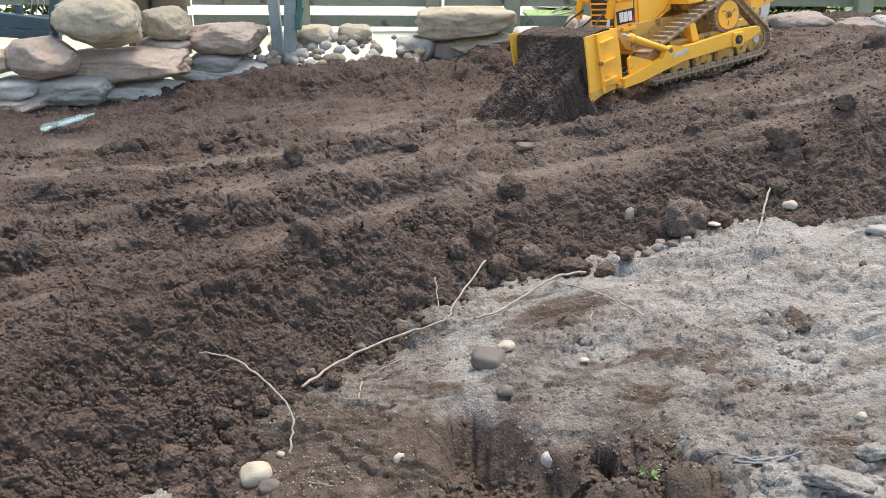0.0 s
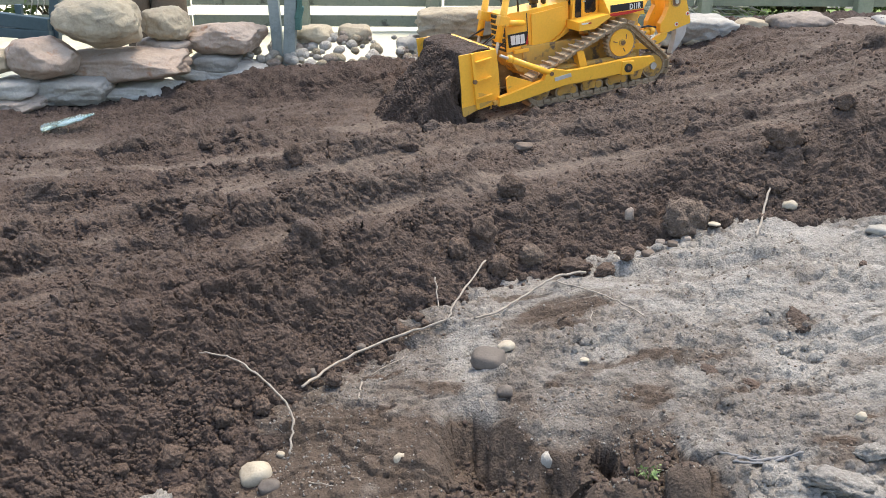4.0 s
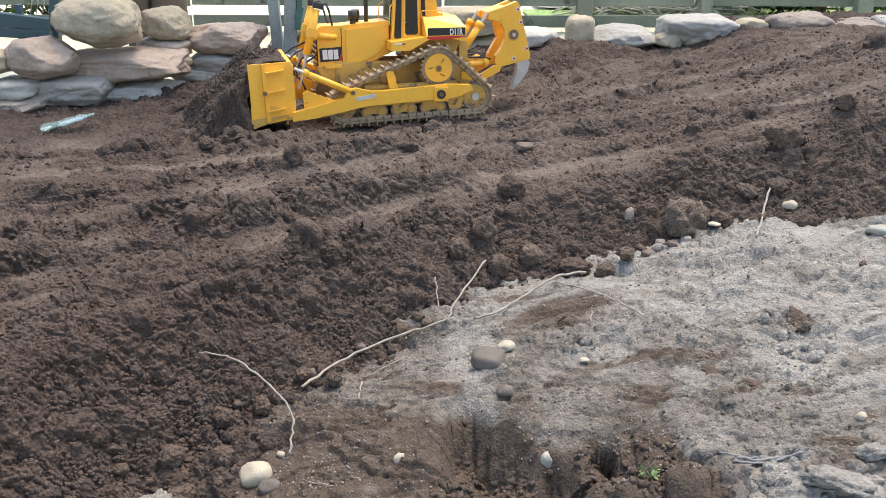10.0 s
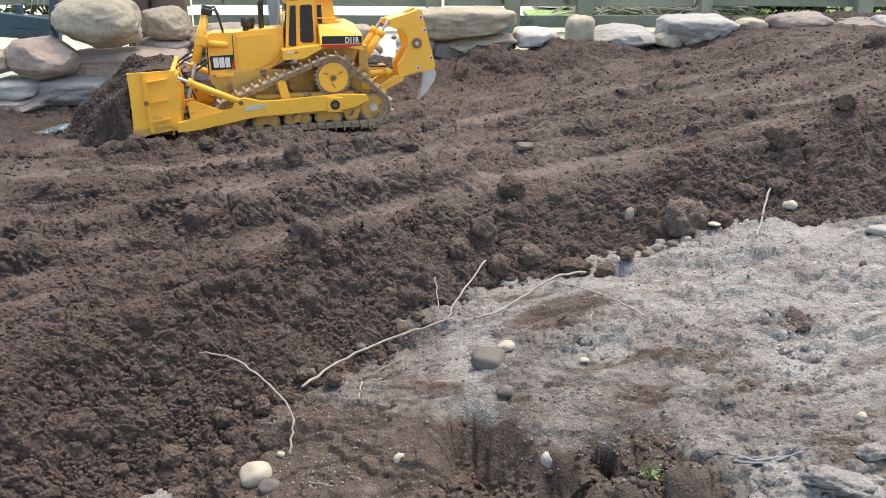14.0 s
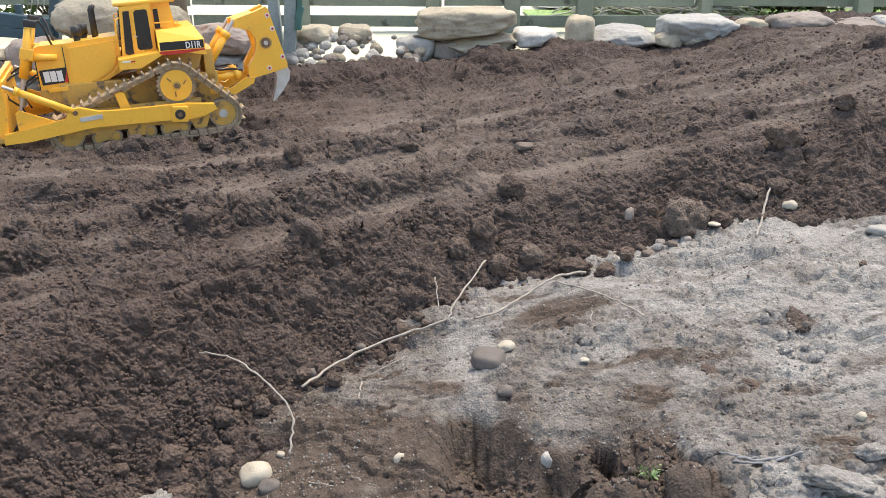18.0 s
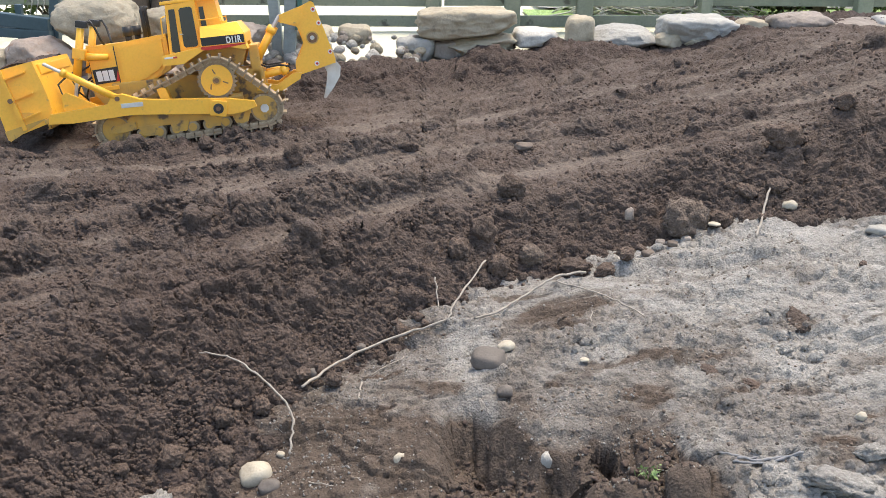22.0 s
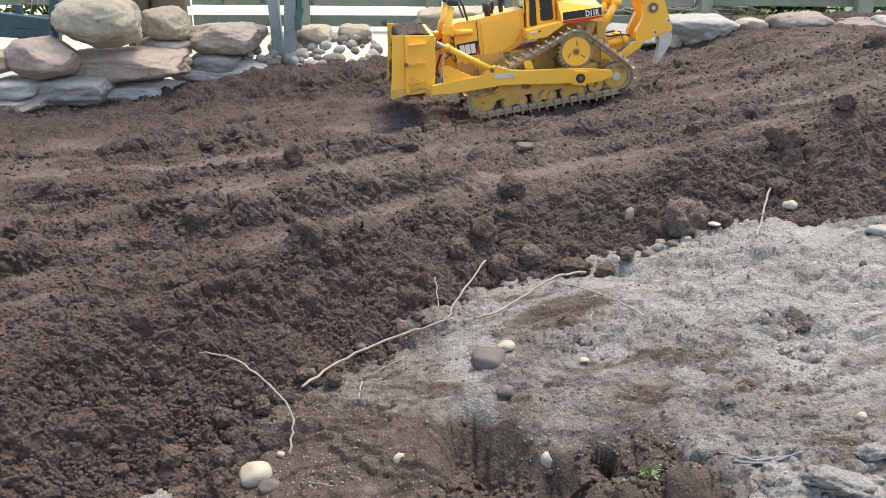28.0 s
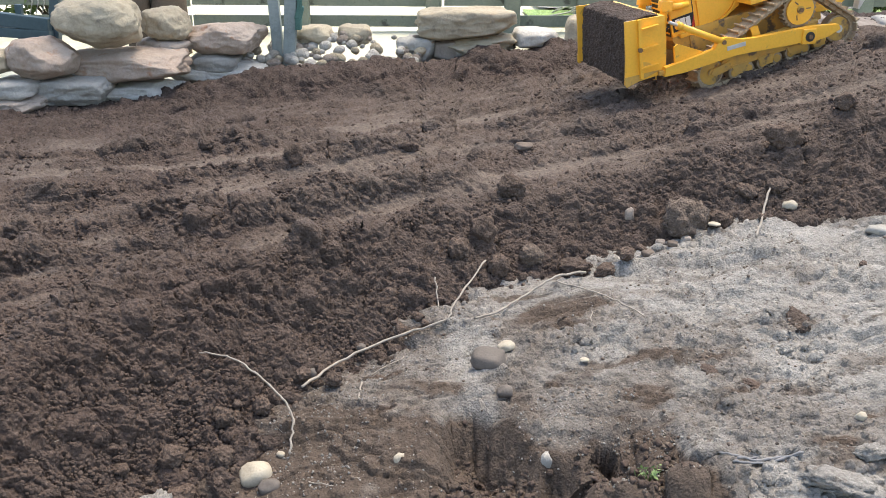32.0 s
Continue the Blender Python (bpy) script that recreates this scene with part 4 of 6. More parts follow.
def build_front():
    for s in (1, -1):
        y = 0.82 * s
        post = piece("lift_post", tube([(5.42, y, 2.05), (5.02, y, 3.45)], [0.13, 0.115], 12), PAINT, flat=False)
        piece("post_cap", box(0.34, 0.26, 0.20, pose(4.96, y, 3.56, 0, -14, 0), 0.05), DARK, post, "black rubber hose cap")
        piece("post_collar", box(0.36, 0.34, 0.32, pose(5.20, y, 2.72, 0, -16, 0), 0.04), PAINT, post)
        piece("lift_barrel", rod((5.10, y, 2.62), (4.42, y * 0.92, 2.55), 0.12, 0.09, 14), PAINT, post, flat=False)
        piece("lift_rod", rod((5.40, y, 2.12), (5.72, y, 0.95), 0.055, seg=10), STEEL, post, "bright cylinder rod")
        piece("hose", tube([(4.93, y, 3.60), (4.72, y, 3.62), (4.62, y * 0.95, 3.40), (4.55, y * 0.8, 3.05), (4.5, y * 0.64, 2.88)], [0.035] * 5, 6), DARK, post, flat=False)
        piece("hose", tube([(5.30, y * 0.8, 2.3), (5.75, y * 0.9, 2.1), (6.0, y, 1.9), (5.9, y * 1.1, 1.5), (5.6, y, 1.2)], [0.03] * 5, 6), DARK, post, flat=False)
        piece("hose", tube([(5.05, y * 0.7, 2.0), (5.45, y * 0.75, 1.75), (5.65, y * 0.9, 1.3), (5.5, y, 0.9)], [0.03] * 4, 6), DARK, post, flat=False)


def gear(teeth, r0, r1, y0, y1):
    pts = []
    for k in range(teeth):
        for f, r in ((0.0, r0), (0.22, r1), (0.5, r1), (0.72, r0)):
            a = (k + f) * math.tau / teeth
            pts.append((r * math.cos(a), r * math.sin(a)))
    return slab(pts, y0, y1)


SPROCKET, FRONT_IDLER, REAR_IDLER = (1.26, 1.58), (4.42, 0.47), (0.0, 0.60)
wheels = []


def build_running_gear():
    for s in (1, -1):
        y = 1.62 * s
        # drive sprocket
        w = piece("sprocket", gear(25, 0.53, 0.585, -0.13 * s, 0.13 * s), TREAD, at=(SPROCKET[0], y, SPROCKET[1]), label="toothed drive sprocket with yellow hub")
        wheels.append((w, 0.60, Vector(w.location)))
        piece("hub_plate", rod((0, 0.11 * s, 0), (0, 0.19 * s, 0), 0.46, seg=32), PAINT, w, flat=True)
        piece("hub_ring", rod((0, 0.18 * s, 0), (0, 0.23 * s, 0), 0.12, seg=18), MUDDY, w)
        piece("hub_bolt", rod((0, 0.2 * s, 0), (0, 0.27 * s, 0), 0.075, seg=8), RUST, w)
        for k in range(3):
            a = 0.6 + k * 2.1
            piece("hub_mark", box(0.16, 0.01, 0.035, pose(0.26 * math.cos(a), 0.193 * s, 0.26 * math.sin(a), 0, 40 * k, 0)), RUST, w)
        for (cx, cz), nm in ((FRONT_IDLER, "front_idler"), (REAR_IDLER, "rear_idler")):
            b = rod((0, -0.2 * s, 0), (0, 0.12 * s, 0), 0.43, seg=36)
            w = piece(nm, b, TREAD, at=(cx, y, cz), label="steel-rimmed idler wheel")
            wheels.append((w, 0.50, Vector(w.location)))
            piece("disc", rod((0, 0.10 * s, 0), (0, 0.135 * s, 0), 0.375, seg=32), MUDDY, w)
            piece("hub", rod((0, 0.12 * s, 0), (0, 0.20 * s, 0), 0.13, seg=8), STEEL if nm == "rear_idler" else MUDDY, w)
        # track frame, rollers and guards
        tf = piece("track_frame", slab([(3.95, 0.42), (4.05, 0.70), (3.75, 0.92), (0.75, 0.98), (0.42, 0.80), (0.42, 0.50)], 1.36 * s, 1.80 * s, 0.03), MUDDY, label="mud-stained yellow track frame")
        piece("upper_tube", rod((0.6, 1.56 * s, 1.02), (3.7, 1.56 * s, 1.0), 0.11, seg=12), MUDDY, tf)
        piece("bracket", slab([(2.90, 0.95), (3.02, 1.52), (2.88, 1.56), (2.76, 1.52), (2.62, 0.95)], 1.50 * s, 1.86 * s, 0.03), PAINT, tf)
        for k in range(7):
            x, zr = 0.72 + 0.49 * k, 0.345 - 0.016 * k
            piece("roller", rod((x, (1.62 - 0.2) * s, zr), (x, (1.62 + 0.17) * s, zr), 0.19, seg=18), TREAD, tf)
            piece("roller_cap", rod((x, (1.62 + 0.15) * s, zr), (x, (1.62 + 0.20) * s, zr), 0.12, seg=14), MUDDY, tf)
        for x in (0.72, 1.55, 2.55, 3.45):
            piece("roller_guard", slab([(x - 0.30, 0.60 - 0.03 * x), (x - 0.18, 0.29 - 0.03 * x), (x + 0.18, 0.29 - 0.03 * x), (x + 0.30, 0.60 - 0.03 * x)], 1.74 * s, 1.84 * s, 0.02), MUDDY, tf)
        piece("idler_block", slab([(3.8, 0.42), (3.8, 0.68), (4.34, 0.60), (4.46, 0.47), (4.34, 0.36)], 1.76 * s, 1.86 * s, 0.02), MUDDY, tf)


# the closed line of the track round its three wheels
def track_line():
    pts = []
    for (cx, cz), r in ((SPROCKET, 0.63), (FRONT_IDLER, 0.50), (REAR_IDLER, 0.50)):
        pts += [(cx + r * math.cos(a * math.tau / 240), cz + r * math.sin(a * math.tau / 240)) for a in range(240)]
    pts = sorted(pts)
    hull = []
    for seq in (pts, pts[::-1]):
        h = []
        for p in seq:
            while len(h) > 1 and (h[-1][0] - h[-2][0]) * (p[1] - h[-2][1]) - (h[-1][1] - h[-2][1]) * (p[0] - h[-2][0]) <= 0:
                h.pop()
            h.append(p)
        hull += h[:-1]
    line = np.array(hull + hull[:1])
    steps = np.hypot(*np.diff(line, axis=0).T)
    return line, np.concatenate([[0], np.cumsum(steps)])


LINE, ALONG = track_line()
SHOES = 46
shoes = []


def on_track(s):
    """Place and slope, in full-size metres, at s along the closed line (it runs forward along the ground)."""
    s = s % ALONG[-1]
    e = 0.05
    x, z = (np.interp(s, ALONG, LINE[:, k]) for k in (0, 1))
    a = [np.interp((s + e) % ALONG[-1], ALONG, LINE[:, k]) - np.interp((s - e) % ALONG[-1], ALONG, LINE[:, k]) for k in (0, 1)]
    return x, z, math.degrees(math.atan2(a[1], a[0]))


def build_tracks():
    pitch = ALONG[-1] / SHOES
    b = box(pitch * 0.96, 0.66, 0.05, pose(0, 0, -0.03), 0.01)
    box(0.05, 0.66, 0.12, pose(0.10, 0, -0.10), 0.008, bm=b)
    box(pitch * 0.9, 0.10, 0.12, pose(0, 0.13, 0.05), 0.015, bm=b)
    box(pitch * 0.9, 0.10, 0.12, pose(0, -0.13, 0.05), 0.015, bm=b)
    first = piece("track_shoe", b, TREAD, label="muddy single-grouser track shoe")
    for s in (1, -1):
        for k in range(SHOES):
            ob = first if (s == 1 and k == 0) else new("track_shoe", first.data)
            ob.parent = dozer
            shoes.append((ob, 1.62 * s, k * pitch))
            x, z, a = on_track(k * pitch)
            ob.matrix_basis = pose(x * K, 1.62 * s * K, z * K, 0, -a, 0)


TRUNNION = (1.30, 0.80)
PIVOT = (6.05, 0.28)
arms, rods = [], []


def build_blade():
    global blade
    # push arms, about the trunnion
    tx, tz = TRUNNION
    for s in (1, -1):
        y = 2.10 * s
        prof = [(0.20, 0.90), (0.28, 1.06), (1.10, 1.10), (3.1, 0.98), (3.55, 0.98), (4.05, 1.10), (4.30, 1.05), (4.45, 0.78), (6.05, 0.42), (6.08, 0.14), (5.4, 0.20), (3.7, 0.52), (1.7, 0.62), (0.95, 0.64), (0.60, 0.72)]
        a = piece("push_arm", slab([(px - tx, pz - tz) for px, pz in prof], -0.11, 0.11, 0.025), PAINT, at=(tx, y, tz))
        arms.append(a)
        piece("trunnion_block", box(0.46, 0.12, 0.46, pose(0, 0.12 * s, 0, 0, -3, 0), 0.03), PAINT, a)
        piece("trunnion_ring", rod((0, 0.17 * s, 0), (0, 0.21 * s, 0), 0.15, seg=20), DARK, a)
        piece("trunnion_bolt", rod((0, 0.19 * s, 0), (0, 0.25 * s, 0), 0.07, seg=8), RUST, a)
        piece("name_plate", box(0.62, 0.02, 0.13, pose(3.75 - tx, 0.118 * s, 0.80 - tz, 0, 8, 0), 0.03), STEEL, a, "worn silver plate")
        piece("pin", rod((4.16 - tx, 0.09 * s, 0.96 - tz), (4.16 - tx, 0.14 * s, 0.96 - tz), 0.07, seg=12), RUST, a)
        piece("gusset", slab([(5.68 - tx, 0.35 - tz), (5.72 - tx, 0.98 - tz), (5.60 - tx, 1.06 - tz), (4.72 - tx, 0.72 - tz), (4.66 - tx, 0.50 - tz)], -0.14 * s, -0.06 * s, 0.03), PAINT, a)
        cyl = piece("tilt_barrel", rod((4.20 - tx, 0.02 * s, 0.98 - tz), (5.62 - tx, 0.02 * s, 1.62 - tz), 0.105, 0.10, 16), PAINT, a, flat=False)
        piece("barrel_cap", rod((5.55 - tx, 0.02 * s, 1.588 - tz), (5.68 - tx, 0.02 * s, 1.646 - tz), 0.125, seg=16), PAINT, cyl, flat=False)
        r = piece("tilt_rod", rod((5.0 - tx, 0.02 * s, 1.342 - tz), (5.95 - tx, 0.02 * s, 1.77 - tz), 0.05, seg=10), STEEL, a, "bright tilt cylinder rod")
        rods.append(r)
    # the blade, about its lower pins
    px, pz = PIVOT
    b = bmesh.new()
    # plan of its faces: a straight moldboard between two long side plates
    front = [(7.36, 2.06), (6.14, 1.89), (6.14, -1.89), (7.36, -2.06)]
    rear = [(7.36, 2.13), (6.00, 1.96), (6.00, -1.96), (7.36, -2.13)]

    def column(x, y, wing_tip):
        """Places up one corner of the blade."""
        col = []
        for k in range(9):
            q = k / 8
            curve = 0.06 * math.cos((q - 0.42) * math.pi)
            low = 0.02 if wing_tip else 0.20 - 0.14 * (q > 0)
            col.append((x - curve * (0.4 if wing_tip else 1.0) - px, y, low * (1 - q) + (1.93 if wing_tip else 1.96) * q - pz))
        return col

    face = [[b.verts.new(p) for p in column(x, y, abs(x) > 7)] for x, y in front]
    back = [[b.verts.new(p) for p in column(x, y, abs(x) > 7)] for x, y in rear]
    for i in range(3):
        for k in range(8):
            b.faces.new((face[i][k], face[i + 1][k], face[i + 1][k + 1], face[i][k + 1]))
            b.faces.new((back[i][k], back[i][k + 1], back[i + 1][k + 1], back[i + 1][k]))
        b.faces.new((face[i][8], face[i + 1][8], back[i + 1][8], back[i][8]))
        b.faces.new((face[i][0], back[i][0], back[i + 1][0], face[i + 1][0]))
    for i in (0, 3):
        for k in range(8):
            q = (face[i][k], face[i][k + 1], back[i][k + 1], back[i][k])
            b.faces.new(q if i == 0 else q[::-1])
    blade = piece("blade", b, PAINT, at=(px, 0, pz), label="yellow box-shaped dozer blade with ribbed side plates, packed with soil")

    def wing(f, z, s, off=0.0):
        """A place on the outside of a side plate: f from its root to its tip."""
        return Vector((6.00 + 1.36 * f - 0.12 * off - px, (1.96 + 0.17 * f + 0.99 * off) * s, z - pz))

    def bar(name, q, s, depth, mat, label=""):
        """A raised strip on a side plate over four places."""
        bm = bmesh.new()
        o = [p + Vector((-0.12 * depth, depth * s, 0)) for p in q]
        v = [bm.verts.new(p) for p in q + o]
        for f in ((0, 1, 2, 3), (4, 5, 6, 7), (0, 1, 5, 4), (1, 2, 6, 5), (2, 3, 7, 6), (3, 0, 4, 7)):
            bm.faces.new([v[i] for i in f])
        bmesh.ops.recalc_face_normals(bm, faces=bm.faces)
        piece(name, bm, mat, blade, label)

    for s in (1, -1):
        bar("stiffener", [wing(0.56, 0.16, s), wing(0.64, 0.16, s), wing(0.71, 1.94, s), wing(0.63, 1.94, s)], s, 0.10, PAINT)
        for z in (0.50, 1.08, 1.68):
            bar("rib", [wing(0.20, z + 0.07, s), wing(0.62, z, s), wing(0.62, z - 0.04, s), wing(0.20, z + 0.03, s)], s, 0.15, PAINT)
        bar("rib_gusset", [wing(0.28, 0.52, s), wing(0.56, 0.50, s), wing(0.56, 0.66, s), wing(0.42, 0.62, s)], s, 0.02, MUDDY, "small soil-caked gusset")
        c = wing(0.66, 1.05, s, 0.08)
        piece("rib_bolt", rod(c, c + Vector((0, 0.08 * s, 0)), 0.07, seg=10), RUST, blade)
        bar("end_bit", [wing(0.10, 0.20, s, 0.005), wing(0.96, -0.05, s, 0.005), wing(1.0, 0.02, s, 0.005), wing(1.0, 0.26, s, 0.005), wing(0.10, 0.34, s, 0.005)][1:], s, 0.03, MUDDY, "worn steel end bit")
        piece("arm_foot", box(0.42, 0.26, 0.14, pose(6.02 - px, 1.98 * s, 0.24 - pz), 0.03), MUDDY, blade)
    piece("cutting_edge", box(0.10, 3.7, 0.24, pose(6.24 - px, 0, 0.12 - pz), 0.015), MUDDY, blade, "worn steel cutting edge")
    piece("centre_rib", box(0.20, 3.4, 0.30, pose(6.04 - px, 0, 1.70 - pz), 0.04), PAINT, blade)
    piece("centre_rib", box(0.20, 3.4, 0.34, pose(6.04 - px, 0, 0.42 - pz), 0.04), PAINT, blade)
    # soil stuck to the blade's face
    w, ys = np.meshgrid(np.linspace(0, 1, 90), np.linspace(-2.02, 2.02, 110), indexing="ij")
    up = np.clip(w / 0.66, 0, 1)
    over = np.clip((w - 0.66) / 0.34, 0, 1)
    zs = 0.03 + 1.86 * up + 0.10 * np.sin(over * math.pi) + 0.05 * over
    xs = 7.20 - 0.10 * up ** 3 - 1.0 * over
    rel = 0.30 * lumps(ys, w * 3, 0.40, 5, 0.6) + 0.22 * lumps(ys, w * 3, 0.2, 6, 0.8) + 0.16 * lumps(ys, w * 3, 0.1, 8, 0.9) + 0.22 * fbm(ys, w * 3, 0.8, 4, 9)
    rel = 0.40 * rel * smooth(2.02 - np.abs(ys), 0.0, 0.12) * (1 - over ** 6)
    xs, ys, zs = xs + rel * (1 - over) * 0.6, ys, zs + rel * 0.8 * over
    ys = ys / 2.02 * np.minimum(1.87 + 0.139 * (xs - 6.14), 2.03)
    co = np.stack([xs - px, ys, zs - pz], -1).reshape(-1, 3) * K
    rows, cols_n = ys.shape
    idx = np.arange(rows * cols_n).reshape(rows, cols_n)
    quads = np.stack([idx[:-1, :-1], idx[:-1, 1:], idx[1:, 1:], idx[1:, :-1]], -1).reshape(-1, 4)
    # close it at the back
    rim = np.concatenate([idx[0, :], idx[1:, -1], idx[-1, -2::-1], idx[-2:0:-1, 0]])
    inner = co[rim].copy()
    inner[:, 0] = (6.17 - px) * K
    inner[:, 1] *= 0.91
    base = len(co)
    m = len(rim)
    side = np.array([(rim[i], rim[(i + 1) % m], base + (i + 1) % m, base + i) for i in range(m)])
    cake = new("soil_cake", arrays_mesh("soil_cake", np.vstack([co, inner]), np.vstack([quads, side]), SOIL))
    cake.parent = blade
    tagged(cake, "dark damp soil packed between the blade side plates")


def build_ripper():
    rp = piece("ripper_carriage", slab([(-0.72, 3.06), (-0.74, 3.22), (-1.40, 3.40), (-1.82, 3.56), (-1.90, 3.50), (-2.36, 1.74), (-2.34, 1.62), (-1.16, 1.36), (-1.08, 1.52), (-1.10, 1.76), (-1.30, 2.02), (-1.42, 2.30), (-1.42, 2.62), (-1.28, 2.84), (-1.00, 2.94)], 0.30, 0.56, 0.03), PAINT, label="yellow ripper carriage plate with round hole")
    piece("ripper_plate", slab([(-0.72, 3.06), (-0.74, 3.22), (-1.40, 3.40), (-1.82, 3.56), (-1.90, 3.50), (-2.36, 1.74), (-2.34, 1.62), (-1.16, 1.36), (-1.08, 1.52), (-1.10, 1.76), (-1.42, 2.30), (-1.28, 2.84)], -0.56, -0.30, 0.03), PAINT)
    piece("carriage_box", slab([(-0.80, 3.0), (-0.80, 3.24), (-1.42, 3.42), (-1.56, 3.1), (-1.3, 2.9)], -0.30, 0.62, 0.03), PAINT)
    piece("hole_rim", rod((-1.72, 0.55, 2.46), (-1.72, 0.59, 2.46), 0.20, seg=24), MUDDY, rp)
    piece("hole", rod((-1.72, 0.58, 2.46), (-1.72, 0.60, 2.46), 0.16, seg=24), RUST, rp)
    piece("hole_bolt", rod((-1.72, 0.58, 2.46), (-1.72, 0.66, 2.46), 0.07, seg=8), STEEL, rp)
    for x, z in ((-1.86, 3.30), (-1.98, 2.88), (-2.22, 1.98), (-1.76, 1.66)):
        piece("bolt_plate", rod((x, 0.55, z), (x, 0.575, z), 0.075, seg=14), WHITE, rp, "white bolt marker with red cross")
        piece("bolt", box(0.07, 0.04, 0.07, pose(x, 0.57, z, 0, 45, 0)), RED, rp)
    shank = piece("shank", slab([(-1.90, 2.2), (-2.30, 2.2), (-2.38, 1.62), (-2.50, 1.45), (-2.44, 1.15), (-2.20, 0.82), (-1.90, 0.50), (-1.84, 0.52), (-1.98, 0.95), (-2.05, 1.3), (-1.95, 1.6)], -0.14, 0.14, 0.02), STEEL, label="worn bright steel ripper shank")
    for s in (1, -1):
        y = 0.55 * s
        c = piece("ripper_cylinder", rod((0.12, y, 1.90), (-0.52, y, 2.84), 0.12, seg=14), PAINT, flat=False)
        piece("cylinder_collar", rod((-0.44, y, 2.73), (-0.56, y, 2.90), 0.155, seg=14), PAINT, c, flat=False)
        piece("cylinder_rod", rod((-0.52, y, 2.84), (-0.80, y, 3.22), 0.055, seg=10), STEEL, c)
        lo = piece("lower_cylinder", rod((0.15, y * 0.9, 1.45), (-0.85, y * 0.9, 1.58), 0.11, seg=14), PAINT, flat=False)
        piece("cylinder_collar", rod((-0.62, y * 0.9, 1.55), (-0.78, y * 0.9, 1.57), 0.16, seg=14), PAINT, lo, flat=False)
        piece("ripper_arm", slab([(0.2, 1.05), (0.2, 1.30), (-0.45, 1.16), (-0.98, 1.46), (-1.25, 1.44), (-1.18, 1.26), (-0.56, 0.96)], (y + 0.16 * s) - 0.07, (y + 0.16 * s) + 0.07, 0.02), PAINT)
        piece("hose", tube([(0.25, y * 0.8, 1.9), (-0.2, y * 0.8, 1.72), (-0.6, y, 1.74), (-0.9, y, 1.66)], [0.035] * 4, 6), DARK, flat=False)
    piece("rear_plate", box(0.3, 1.5, 1.4, pose(0.12, 0, 1.75), 0.04), MUDDY)


build_body()
build_front()
build_running_gear()
build_tracks()
build_blade()
build_ripper()


# ---------------------------------------------------------------- loose clods, stones and sticks
def level(x, y):
    """Height of whatever lies on top at one place."""
    a = np.array([float(x)])
    b = np.array([float(y)])
    t, loose, d = fill_land(a, b)
    return float(max(t[0] + 0.7 * soil_relief(a, b + 0.3 * t, loose)[0], ground_height(a, b)[0]))


def clod_bm(w, d, h, seed, knob=0.42):
    """A crumbly lump of soil: an uneven ball with knobs and broken faces."""
    b = bmesh.new()
    bmesh.ops.create_icosphere(b, subdivisions=4, radius=1.0)
    off = Vector((seed * 1.7, seed * 0.9, seed * 2.3))
    rnd = random.Random(seed)
    cuts = [(Vector((rnd.gauss(0, 1), rnd.gauss(0, 1), rnd.gauss(0, 1))).normalized(), rnd.uniform(0.65, 0.95)) for _ in range(5)]
    for v in b.verts:
        p = v.co.copy()
        for nrm, lim in cuts:
            over = p.dot(nrm) - lim
            if over > 0:
                p -= nrm * over * 0.8
        f1 = noise.voronoi(p * 2.2 + off)[0][0]
        f2 = noise.voronoi(p * 5.5 + off)[0][0]
        f3 = noise.voronoi(p * 13 + off)[0][0]
        v.co = p * (1.1 + 0.14 * noise.noise(p * 1.2 + off) + knob * (0.5 - f1) + knob * 0.75 * (0.5 - f2) + knob * 0.6 * (0.5 - f3))
    bmesh.ops.scale(b, vec=(w / 2, d / 2, h / 2), verts=b.verts)
    return b


def clod(x, y, w, h, seed, label="crumbly dark soil clod at the foot of the bank", lift=0.36, mat=None):
    ob = new("soil_clod", to_mesh("soil_clod", clod_bm(w, (w + h) / 2, h, seed), mat or CLOD))
    ob.matrix_basis = pose(x, y + 0.25 * h, level(x, y) + h * lift, seed * 7 % 20, seed * 11 % 20, seed * 37 % 360)
    return tagged(ob, label, "soil clod", "soil clods")


EARTHY = material("earthy_stone", (0.105, 0.080, 0.064), 0.9, vary=(0.17, 0.135, 0.11), scale=20, bump=0.003, bump_scale=120)
clod(0.700, 2.29, 0.135, 0.120, 1, "large knobbly soil lump at the foot of the bank", mat=DRY_CLOD)
clod(0.800, 2.30, 0.060, 0.06, 31, "rounded soil lump beside a larger one")
clod(0.245, 2.178, 0.060, 0.062, 2, mat=DRY_CLOD, label="earth-covered brown stone at the foot of the bank")
clod(0.363, 2.178, 0.110, 0.050, 3)
clod(0.113, 2.203, 0.063, 0.079, 4)
clod(0.044, 2.149, 0.056, 0.065, 5)
clod(0.442, 2.123, 0.061, 0.039, 6)
clod(-0.566, 1.348, 0.064, 0.062, 7, "grey clay lump on the bank", mat=GREY)
clod(-0.579, 1.253, 0.085, 0.066, 8, "large rounded soil lump at the foot of the bank")
clod(1.030, 2.49, 0.100, 0.080, 9, "large broken soil lump on the edge of the bank")
clod(1.089, 2.640, 0.060, 0.05, 10, "broken soil lump on the edge of the bank")
clod(0.202, 2.39, 0.078, 0.067, 11, "soil lump on the edge of the bank")
clod(1.238, 2.58, 0.070, 0.053, 12, "soil lump on the edge of the bank")
clod(-0.508, 2.79, 0.055, 0.075, 13, "upright soil lump between the ruts")
clod(-0.121, 2.997, 0.06, 0.040, 14, "soil lump between the ruts")
clod(-0.561, 1.45, 0.050, 0.045, 15)
clod(-0.53, 1.38, 0.070, 0.044, 16)
clod(0.150, 2.13, 0.053, 0.060, 17)
clod(-0.869, 3.031, 0.06, 0.045, 18, "soil lump beside the rut")
